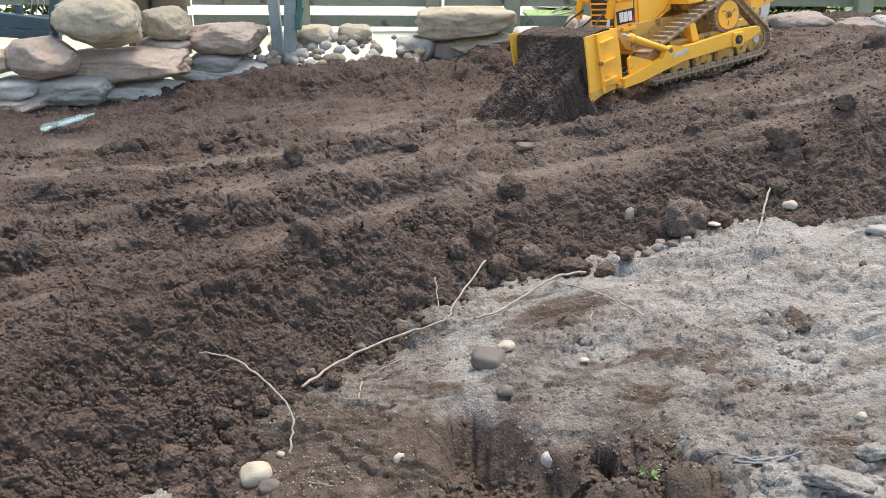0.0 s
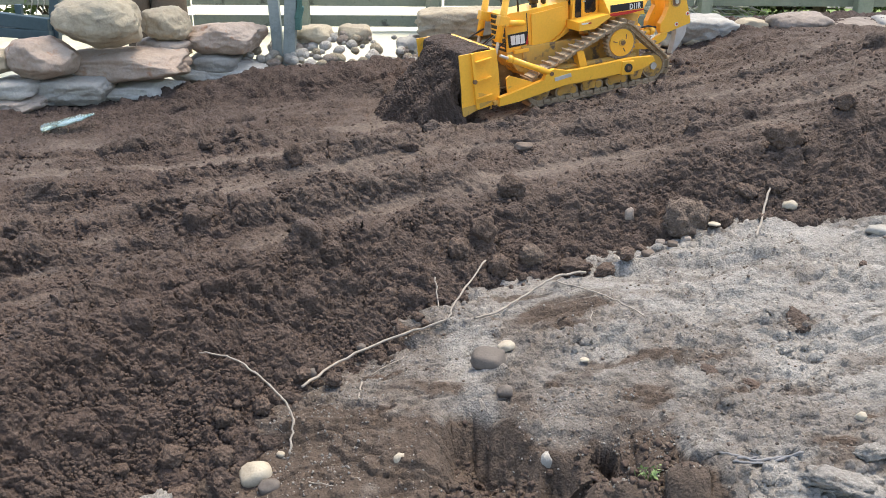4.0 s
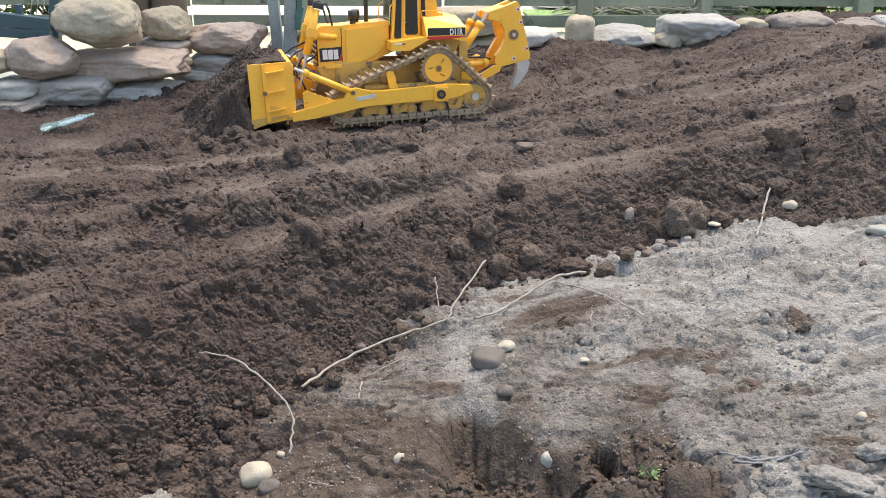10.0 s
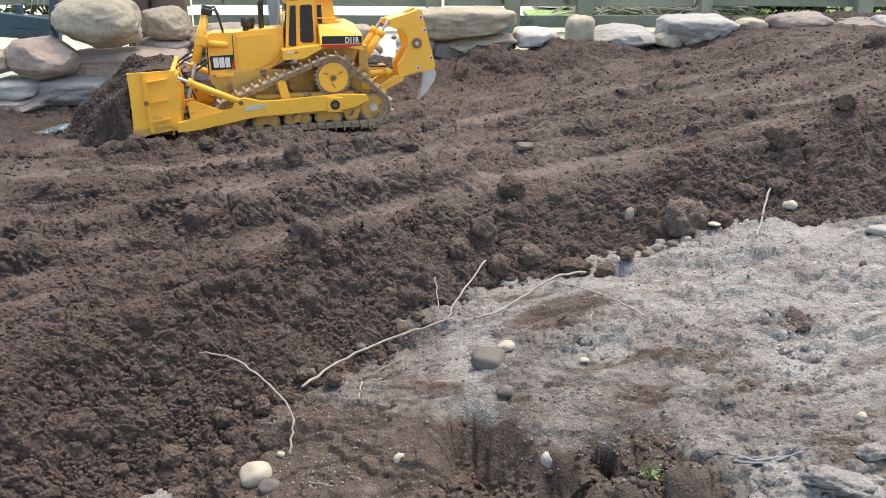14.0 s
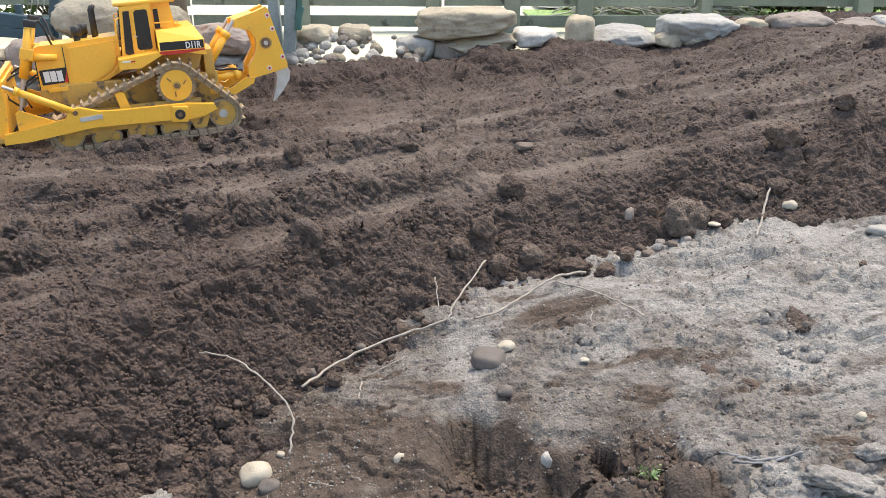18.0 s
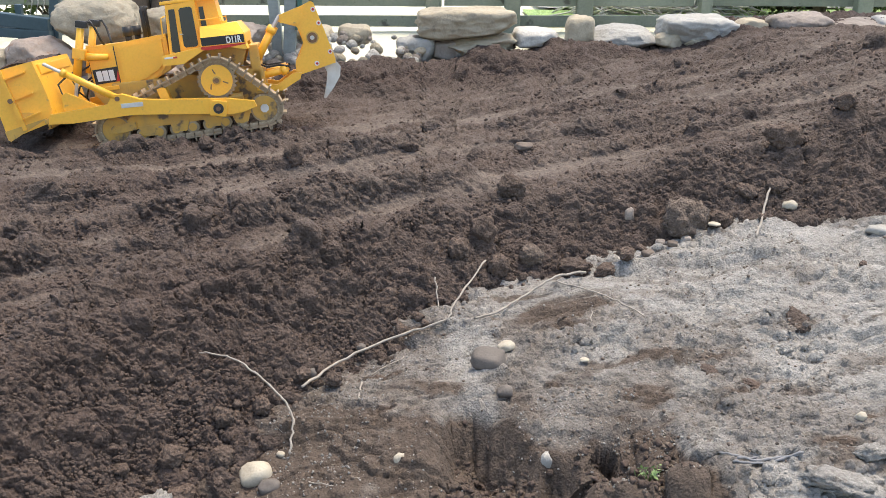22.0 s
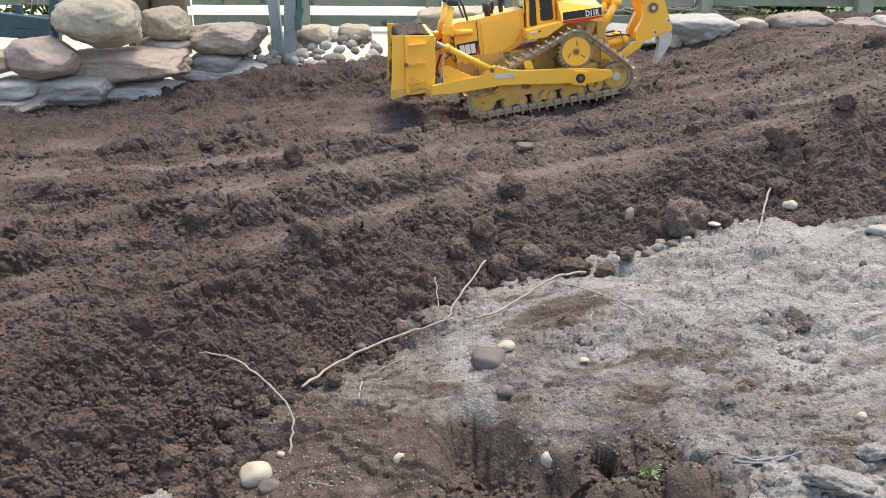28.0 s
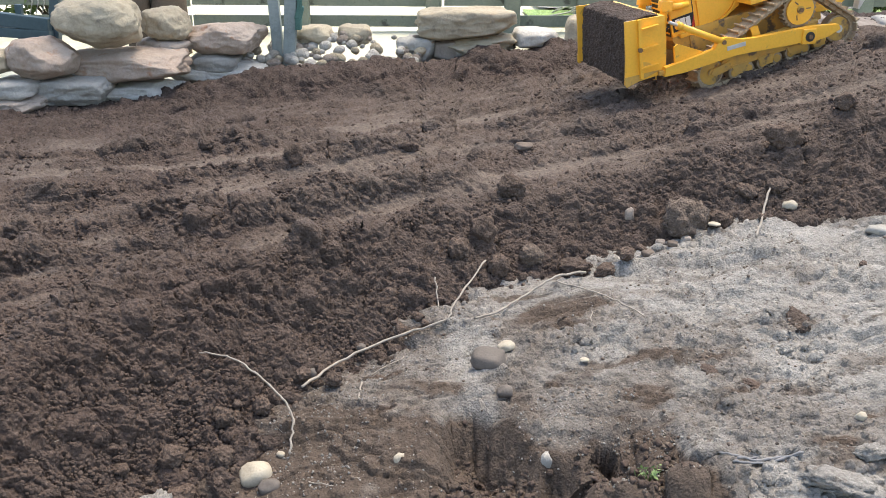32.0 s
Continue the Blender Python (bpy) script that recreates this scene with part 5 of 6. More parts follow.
clod(0.895, 2.378, 0.060, 0.036, 19)
clod(-0.253, 1.71, 0.039, 0.036, 20)
clod(0.50, 2.15, 0.05, 0.035, 21)
clod(-0.46, 1.47, 0.05, 0.04, 22)
clod(-0.40, 1.60, 0.045, 0.04, 23)
clod(-0.47, 1.55, 0.05, 0.045, 24)
clod(-0.33, 1.72, 0.04, 0.035, 25)
clod(1.054, 1.964, 0.022, 0.014, 26, "small dark clod on the grey ground")
clod(0.815, 1.75, 0.075, 0.014, 27, "flat dark crust on the grey ground", 0.1)
clod(0.58, 1.62, 0.06, 0.012, 28, "flat dark crust on the grey ground", 0.1)
clod(0.66, 1.56, 0.05, 0.012, 29, "flat dark crust on the grey ground", 0.1)
clod(0.98, 2.38, 0.06, 0.04, 30)
clod(0.715, 1.240, 0.130, 0.036, 33, "grey crusted slab of clay on the ground", 0.2, GREY)
clod(0.790, 1.300, 0.060, 0.030, 34, "grey crusted piece of clay beside a slab", 0.2, GREY)

SMOOTH_STONE = material("cream_pebble", (0.37, 0.32, 0.25), 0.75, vary=(0.44, 0.395, 0.315), scale=25, bump=0.001, bump_scale=200)
BROWN_STONE = material("brown_pebble", (0.105, 0.090, 0.080), 0.8, vary=(0.145, 0.125, 0.11), scale=25, bump=0.001, bump_scale=200)


def pebble(x, y, w, h, seed, mat, label, name="pebble", lift=0.28, rz=None, deep=0.8, facets=6):
    ob = new(name, to_mesh(name, stone_bm(w, w * deep, h, 900 + seed, 0.12 if facets > 3 else 0.07, facets, 3, 0.15), mat))
    ob.matrix_basis = pose(x, y + 0.02 * (h > 0.03), level(x, y) + h * lift, 0, 0, seed * 23 % 50 - 25 if rz is None else rz)
    return tagged(ob, label, "stone", "stones on the ground")


pebble(-0.385, 1.43, 0.068, 0.046, 43, SMOOTH_STONE, "smooth cream stone on the grey ground", facets=2)
pebble(0.148, 1.761, 0.042, 0.022, 2, SMOOTH_STONE, "flat pale pebble on the grey ground", lift=0.45)
pebble(0.104, 1.690, 0.084, 0.050, 3, BROWN_STONE, "smooth brown stone sunk in the ground", lift=0.08)
pebble(0.135, 1.614, 0.036, 0.03, 4, BROWN_STONE, "brown stone sunk in the ground", lift=0.2)
pebble(1.004, 2.315, 0.045, 0.032, 5, SMOOTH_STONE, "pale pebble at the foot of the bank", lift=0.45)
pebble(0.550, 2.34, 0.030, 0.046, 6, ROCKS["brown"], "small brownish upright stone", lift=0.5)
pebble(0.290, 2.965, 0.070, 0.026, 7, EARTHY, "flat brown stone in the rut", lift=0.25)
pebble(-0.088, 1.421, 0.032, 0.040, 8, SMOOTH_STONE, "flat pale stone bedded in the ground", lift=0.1)
pebble(-0.342, 1.502, 0.018, 0.014, 9, SMOOTH_STONE, "small white pebble on the ground")
pebble(0.81, 1.407, 0.022, 0.020, 10, SMOOTH_STONE, "small pale pebble on the ground", lift=0.4)
pebble(1.183, 2.162, 0.066, 0.03, 11, ROCKS["grey"], "pale flat stone at the foot of the bank")
pebble(0.645, 2.223, 0.030, 0.02, 12, EARTHY, "small pale stone chip")
pebble(0.605, 2.221, 0.036, 0.022, 13, GREY, "small grey stone chip")
pebble(0.688, 2.243, 0.028, 0.018, 14, ROCKS["brown"], "small pale stone chip")
pebble(0.575, 2.194, 0.042, 0.022, 15, EARTHY, "small grey stone chip")
pebble(0.62, 2.26, 0.03, 0.022, 16, ROCKS["brown"], "small grey stone chip")
pebble(0.767, 2.259, 0.036, 0.010, 17, SMOOTH_STONE, "white flake on the ground", lift=0.6)
pebble(0.321, 1.696, 0.022, 0.007, 18, SMOOTH_STONE, "white flake on the ground", lift=0.6)
pebble(0.207, 1.418, 0.030, 0.036, 20, ROCKS["grey"], "upright grey stone in the hollow", lift=0.5)
pebble(0.215, 1.335, 0.030, 0.024, 21, ROCKS["grey"], "pale stone in the hollow", lift=0.6)
pebble(0.655, 1.215, 0.065, 0.022, 22, SMOOTH_STONE, "pale flat stone beside a clay slab")
pebble(-0.312, 1.744, 0.030, 0.027, 23, BROWN_STONE, "brown pebble at the foot of the bank")
pebble(-0.203, 1.87, 0.028, 0.023, 24, BROWN_STONE, "brown pebble at the foot of the bank")
pebble(-0.35, 1.41, 0.045, 0.03, 25, BROWN_STONE, "reddish stone sunk in the ground", lift=0.15)


def twig(points, r0, r1, label, lift=0.004, name="twig", mat=None):
    """A thin stick that lies along these places; each may carry its own height over the ground, or (with a fourth value) in the world."""
    pts, rad = [], []
    rnd = random.Random(len(points) * 7 + int(abs(points[0][0]) * 1000))
    rows = [p[:3] if len(p) == 4 else (p[0], p[1], level(p[0], p[1]) + (p[2] if len(p) > 2 else lift)) for p in points]
    n = 6
    for i in range(len(rows) - 1):
        a, b, c, d = (Vector(rows[min(max(j, 0), len(rows) - 1)]) for j in (i - 1, i, i + 1, i + 2))
        for k in range(n):
            f = k / n
            p = 0.5 * (2 * b + (c - a) * f + (2 * a - 5 * b + 4 * c - d) * f ** 2 + (3 * b - a - 3 * c + d) * f ** 3)
            pts.append(p + Vector((rnd.gauss(0, 0.0012), rnd.gauss(0, 0.0012), rnd.gauss(0, 0.0012))))
    pts.append(Vector(rows[-1]))
    m = len(pts)
    rad = [(r0 + (r1 - r0) * k / (m - 1)) * (1 + 0.25 * (rnd.random() < 0.15)) for k in range(m)]
    return new(name, to_mesh(name, tube(pts, rad, 6), mat or TWIG))


tagged(twig([(-0.541, 1.662, 0.182, 0), (-0.478, 1.648, 0.181, 0), (-0.425, 1.628, 0.163, 0), (-0.385, 1.604, 0.141, 0), (-0.346, 1.578, 0.115, 0), (-0.322, 1.550, 0.091, 0), (-0.318, 1.519, 0.062, 0), (-0.321, 1.488, 0.038, 0)], 0.0017, 0.0026, ""), "thin bleached twig arching over the foot of the bank", "twig", "twigs")
branch = tagged(twig([(-0.322, 1.685, 0.078, 0), (-0.250, 1.790, 0.085, 0), (-0.119, 1.875, 0.108, 0), (0.002, 1.900, 0.140, 0), (0.03, 1.955, 0.163, 0), (0.115, 2.11, 0.215, 0)], 0.0032, 0.0024, ""), "grey dead branch lying along the foot of the bank", "twig", "twigs")
fork = twig([(-0.020, 1.935), (-0.012, 1.985, 0.012), (-0.020, 2.050, 0.03)], 0.0026, 0.0018, "", name="side_twig")
fork.parent = branch
tagged(twig([(0.051, 1.890, 0.006), (0.137, 1.928, 0.014), (0.214, 2.001, 0.016), (0.297, 2.035, 0.02), (0.379, 2.101, 0.018), (0.378, 2.129, 0.012)], 0.0028, 0.0030, ""), "pale crooked twig on the grey ground", "twig", "twigs")
tagged(twig([(0.297, 2.028, 0.016), (0.378, 1.944, 0.018), (0.439, 1.886, 0.014), (0.480, 1.818, 0.008)], 0.0022, 0.0018, ""), "thin pale twig on the grey ground", "twig", "twigs")
tagged(twig([(0.448, 1.845), (0.410, 1.798)], 0.0015, 0.0012, ""), "short pale twig on the grey ground", "twig", "twigs")
tagged(twig([(0.960, 2.385, 0.012), (0.905, 2.27, 0.008), (0.858, 2.174)], 0.0030, 0.0036, ""), "short white twig leaning on the bank", "twig", "twigs")
tagged(twig([(-0.187, 1.696), (-0.187, 1.626)], 0.0022, 0.002, ""), "short straw on the grey ground", "twig", "twigs")
tagged(twig([(-0.033, 1.657), (0.020, 1.659)], 0.0013, 0.001, ""), "short straw on the grey ground", "twig", "twigs")
tagged(twig([(-0.173, 1.761), (-0.095, 1.816)], 0.0016, 0.0012, ""), "thin dry stem on the grey ground", "twig", "twigs")
tagged(twig([(-0.658, 1.274, 0.012), (-0.650, 1.300, 0.012)], 0.002, 0.0015, ""), "short pale straw on the bank", "twig", "twigs")
tagged(twig([(-0.270, 1.404), (-0.217, 1.383)], 0.0012, 0.001, ""), "thin dry stem on the grey ground", "twig", "twigs")
tagged(twig([(0.364, 1.884), (0.356, 1.823)], 0.0016, 0.0014, ""), "short pale straw on the grey ground", "twig", "twigs")
tagged(twig([(-0.125, 2.616, 0.01), (-0.118, 2.60, 0.06)], 0.0012, 0.0008, ""), "dry stalk standing in the soil", "twig", "twigs")
OLD_WOOD = material("old_grey_wood", (0.17, 0.175, 0.185), 0.85, vary=(0.24, 0.24, 0.245), scale=40, bump=0.001, bump_scale=120)
for k, (x, y, a) in enumerate(((0.575, 1.325, 8), (0.595, 1.312, -4), (0.605, 1.318, 3))):
    tagged(twig([(x - 0.06, y + 0.004 * a / 4), (x, y + 0.004), (x + 0.06, y - 0.004 * a / 4)], 0.0028, 0.0022, "", mat=OLD_WOOD), "flat bluish grey piece of weathered wood", "twig", "twigs")


def weed(x, y, seed):
    w = thing("weed", "small bright green weed growing from the soil", "plant", at=pose(x, y, level(x, y)))
    rnd = random.Random(seed)
    b = bmesh.new()
    v_all, f_all, base = [], [], 0
    for k in range(7):
        a, ln = rnd.uniform(0, math.tau), rnd.uniform(0.02, 0.045)
        tip = (0.5 * ln * math.cos(a), 0.5 * ln * math.sin(a), ln)
        tube([(0, 0, -0.005), (0.2 * ln * math.cos(a), 0.2 * ln * math.sin(a), ln * 0.6), tip], [0.0012, 0.001, 0.0006], 5, bm=b)
        v, f = leaf_cluster(tip, (0.005, 0.005, 0.004), 6, 0.005, seed + k)
        v_all.append(v)
        f_all.append(f + base)
        base += len(v)
    green = material("weed_green", (0.13, 0.22, 0.07), 0.6, vary=(0.22, 0.32, 0.13), scale=60)
    part("stems", b, green, w, flat=False)
    lv = new("leaves", arrays_mesh("leaves", np.vstack(v_all), np.vstack(f_all), green, True))
    lv.parent = w


weed(0.390, 1.335, 5)


# small stones of the drain by the stakes
def pebble_bank():
    rnd = random.Random(77)
    shapes = [to_mesh("pebble", stone_bm(1, 0.85, 0.7, 300 + k, 0.06, 4, 2), ROCKS[m]) for k, m in enumerate(("pale", "pale", "grey", "tan", "grey", "pale", "tan", "brown"))]
    for k in range(150):
        x = rnd.uniform(-1.15, -0.12)
        f = rnd.uniform(0, 1)
        y = 4.36 + 0.22 * f + 0.06 * (x + 0.6)
        z = 0.335 + 0.13 * f + 0.015 * math.sin(x * 9)
        if x < -0.8:
            z -= 0.05 * min(1, (-0.8 - x) * 5)
            if f < 0.3:
                continue
        s = rnd.uniform(0.03, 0.075)
        ob = new("pebble", rnd.choice(shapes))
        ob.matrix_basis = pose(x, y, z, rnd.uniform(-25, 25), rnd.uniform(-25, 25), rnd.uniform(0, 360)) @ Matrix.Diagonal((s, s, s, 1))
        tagged(ob, "rounded pale cobble in the drain pile", "stone", "cobbles of the drain pile")


pebble_bank()


# ---------------------------------------------------------------- crumbs strewn over the fill and the ground
def strewn(name, label, category, mat, n, seed, where, size_lo, size_hi, shapes=7, power=2.4, sub=1, form=(1, 1, 1)):
    r = np.random.RandomState(seed)
    verts, faces = [], None
    for k in range(shapes):
        b = bmesh.new()
        bmesh.ops.create_icosphere(b, subdivisions=sub, radius=0.5)
        off = Vector((k * 3.3, seed, 0))
        for v in b.verts:
            v.co *= 1 + 0.8 * noise.noise(v.co * 3 + off) + 0.5 * noise.noise(v.co * 7 + off)
        b.verts.ensure_lookup_table()
        verts.append(np.array([v.co[:] for v in b.verts]))
        faces = np.array([[v.index for v in f.verts] for f in b.faces]) if faces is None else faces
        b.free()
    verts = np.array(verts)
    u = r.uniform(-0.60, 0.60, n * 8)
    y = 1 / r.uniform(1 / 4.6, 1 / 1.15, n * 8)
    x = u * y
    p, z = where(x, y)
    ok = np.where(r.uniform(0, 1, n * 8) < p)[0][:n]
    x, y, z = x[ok], y[ok], z[ok]
    m = len(ok)
    s = size_lo + (size_hi - size_lo) * r.uniform(0, 1, m) ** power
    q = r.normal(0, 1, (m, 4))
    q /= np.linalg.norm(q, axis=1)[:, None]
    w, a, b, c = q.T
    rot = np.stack([1 - 2 * (b * b + c * c), 2 * (a * b - w * c), 2 * (a * c + w * b), 2 * (a * b + w * c), 1 - 2 * (a * a + c * c), 2 * (b * c - w * a), 2 * (a * c - w * b), 2 * (b * c + w * a), 1 - 2 * (a * a + b * b)], -1).reshape(m, 3, 3)
    v = verts[r.randint(0, shapes, m)] * np.array(form)
    co = np.einsum("mij,mkj->mki", rot, v) * (s[:, None, None] * np.array([1, 1, 0.85]))
    co += np.stack([x, y, z + 0.12 * s], -1)[:, None, :]
    f = (faces[None] + (np.arange(m) * verts.shape[1])[:, None, None]).reshape(-1, 3)
    ob = new(name, arrays_mesh(name, co.reshape(-1, 3), f, mat))
    tagged(ob, label, category, kind="stuff")


def on_fill(x, y):
    top, loose, d = fill_land(x, y)
    rel = soil_relief(x, y + 0.3 * top, loose)
    ok = (top > ground_height(x, y) - 0.01)
    toe = smooth(d, 0.12, 0.3)
    return ok * np.clip(loose ** 2 * (0.6 + 0.4 * toe) + 0.10, 0, 1), top + 0.7 * rel


def on_lanes(x, y):
    top, loose, d = fill_land(x, y)
    rel = soil_relief(x, y + 0.3 * top, loose)
    run = y - np.interp(x, STREAK_X, STREAK_Y)
    rows_of = smooth(fbm(x * 0.25, run, 0.07, 3, 303), -0.05, 0.3)
    return (y > 2.1) * (d < 0.02) * np.clip(loose * (0.15 + 0.85 * rows_of), 0.03, 1), top + 0.6 * rel


def at_toe(x, y):
    top, loose, d = fill_land(x, y)
    g = ground_height(x, y)
    near = bump1(top - g - 0.02, 0.06)
    return near * (d > 0.05) * 0.9, np.maximum(top, g)


def on_ground(x, y):
    top, loose, d = fill_land(x, y)
    g = ground_height(x, y)
    return (g > top + 0.02) * (0.25 + 0.75 * (fbm(x, y, 0.3, 3, 301) > 0.1)) * (y < 2.9), g


strewn("soil_crumbs", "loose dark soil crumbs on the fill", "soil", CRUMB, 34000, 1, on_fill, 0.0025, 0.012, power=2.4)
strewn("lane_clods", "small dark clods lying in rows along the ruts", "soil", CRUMB, 6000, 6, on_lanes, 0.005, 0.022, power=2.4)
strewn("bank_clods", "dark soil clods rolled to the foot of the bank", "soil", CLOD, 300, 2, at_toe, 0.008, 0.036, power=1.8, sub=2)
def in_pit(x, y):
    p, inside, brink = pit(x, y)
    return inside ** 2, ground_height(x, y)


strewn("pit_clods", "dark crumbly earth in the broken hollow", "soil", CRUMB, 2400, 5, in_pit, 0.004, 0.017, power=2.2, sub=2)
strewn("grit", "small stones and crumbs on the grey ground", "gravel", GREY, 6000, 3, on_ground, 0.002, 0.007, power=3)
strewn("dark_crumbs", "dark crumbs scattered on the grey ground", "soil", EARTHY, 1500, 4, on_ground, 0.002, 0.010, power=3)


strewn("chaff", "bits of pale straw and root on the grey ground", "straw", TWIG, 420, 7, on_ground, 0.002, 0.0045, power=1.5, form=(6.5, 0.28, 0.28))
strewn("rootlets", "pale root fibres sticking in the dark fill", "straw", TWIG, 130, 8, on_fill, 0.002, 0.0045, power=1.5, form=(6.5, 0.25, 0.25))


# ---------------------------------------------------------------- the soil before the blade, and the bottle
def build_pile():
    """The heap that the blade pushes, in full-size metres about the machine's own origin."""
    x, y = np.meshgrid(np.linspace(6.42, 9.9, 240), np.linspace(-4.0, 2.5, 320))
    crest = 1.62 + 0.45 * bump1(y + 0.6, 1.1) + 0.35 * fbm(y, 0 * y, 0.9, 3, 5)
    slip = 0.25 * fbm(x, y, 1.1, 3, 13)
    inside = x < 7.42
    z = crest - (0.95 + 0.2 * smooth(y, -1, 1.5)) * np.maximum(x + slip - 7.35, 0) - 0.15 * np.maximum(7.35 - x, 0)
    z = z - 2.6 * np.maximum(y + 0.4 * slip - 1.60, 0) - 0.8 * np.maximum(-y - 1.6 + slip, 0)
    z = np.where(inside & (np.abs(y) > 1.80), -1.2, z)
    wx, wy = x + 0.15 * fbm(x, y, 0.3, 3, 11), y + 0.15 * fbm(x, y, 0.3, 3, 12)
    rel = lumps(wx, wy, 0.22, 5, 0.3) * 0.14 + lumps(wx, wy, 0.10, 6, 0.7) * 0.08 + lumps(wx, wy, 0.055, 7, 0.9) * 0.05 + 0.25 * fbm(x, y, 0.5, 4, 9)
    x, y, z = set_off(x, y, np.maximum(z, -1.2), rel)
    live = z > -1.0
    # clods lying all over it
    r = np.random.RandomState(5)
    b = bmesh.new()
    bmesh.ops.create_icosphere(b, subdivisions=1, radius=0.5)
    ball = np.array([v.co[:] for v in b.verts])
    tris = np.array([[v.index for v in f.verts] for f in b.faces])
    b.free()
    good = np.argwhere(z > -0.3)
    pick = good[r.randint(0, len(good), 3600)]
    at = np.stack([a[pick[:, 0], pick[:, 1]] for a in (x, y, z)], -1)
    size = 0.02 + 0.10 * r.uniform(0, 1, len(at)) ** 3.5
    bumps = np.array([[1 + 0.5 * noise.noise(Vector(v) * 3 + Vector((k * 3.1, 0, 0))) + 0.35 * noise.noise(Vector(v) * 7 + Vector((k * 3.1, 0, 0))) for v in ball] for k in range(12)])
    shape = ball[None] * bumps[r.randint(0, 12, len(at))][..., None]
    shape = shape * r.uniform(0.7, 1.2, (len(at), 1, 3)) * size[:, None, None] + at[:, None, :]
    rows_n, cols_n = x.shape
    idx = np.arange(rows_n * cols_n).reshape(rows_n, cols_n)
    cell = live[:-1, :-1] & live[1:, 1:] & live[:-1, 1:] & live[1:, :-1]
    t1 = np.stack([idx[:-1, :-1], idx[:-1, 1:], idx[1:, 1:]], -1)[cell]
    t2 = np.stack([idx[:-1, :-1], idx[1:, 1:], idx[1:, :-1]], -1)[cell]
    clods = (tris[None] + (rows_n * cols_n + np.arange(len(at)) * len(ball))[:, None, None]).reshape(-1, 3)
    co = np.vstack([np.stack([x, y, z], -1).reshape(-1, 3), shape.reshape(-1, 3)]) * K
    me = arrays_mesh("spoil_mound", co, np.vstack([t1, t2, clods]), SOIL)
    mark(me, "pressed", np.full(len(co), 0.22))
    ob = new("spoil_mound", me)
    return tagged(ob, "heap of loose dark soil pushed before the dozer blade", "soil mound")


pile = build_pile()


def build_bottle():
    b = thing("bottle", "crumpled clear green plastic bottle lying in the soil", "bottle", at=pose(-1.53, 3.39, 0.285, 0, 0, 0))
    clear = material("green_clear_plastic", (0.50, 0.78, 0.68), 0.12, vary=(0.80, 0.92, 0.88), scale=25, bump=0.004, bump_scale=45)
    n = clear.node_tree.nodes["Principled BSDF"]
    n.inputs["Transmission Weight"].default_value = 0.85
    prof = [(-0.100, 0.010), (-0.095, 0.024), (-0.08, 0.027), (-0.03, 0.026), (0.0, 0.027), (0.04, 0.026), (0.065, 0.022), (0.085, 0.013), (0.104, 0.009), (0.118, 0.009)]
    body = tube([(x, 0, 0) for x, r in prof], [r for x, r in prof], 16)
    for v in body.verts:
        v.co.z *= 0.45 + 0.35 * noise.noise(v.co * 34)
        v.co.y *= 1 + 0.35 * noise.noise(v.co * 22 + Vector((5, 0, 0)))
    part("body", body, clear, b, flat=False)
    return b


bottle = build_bottle()


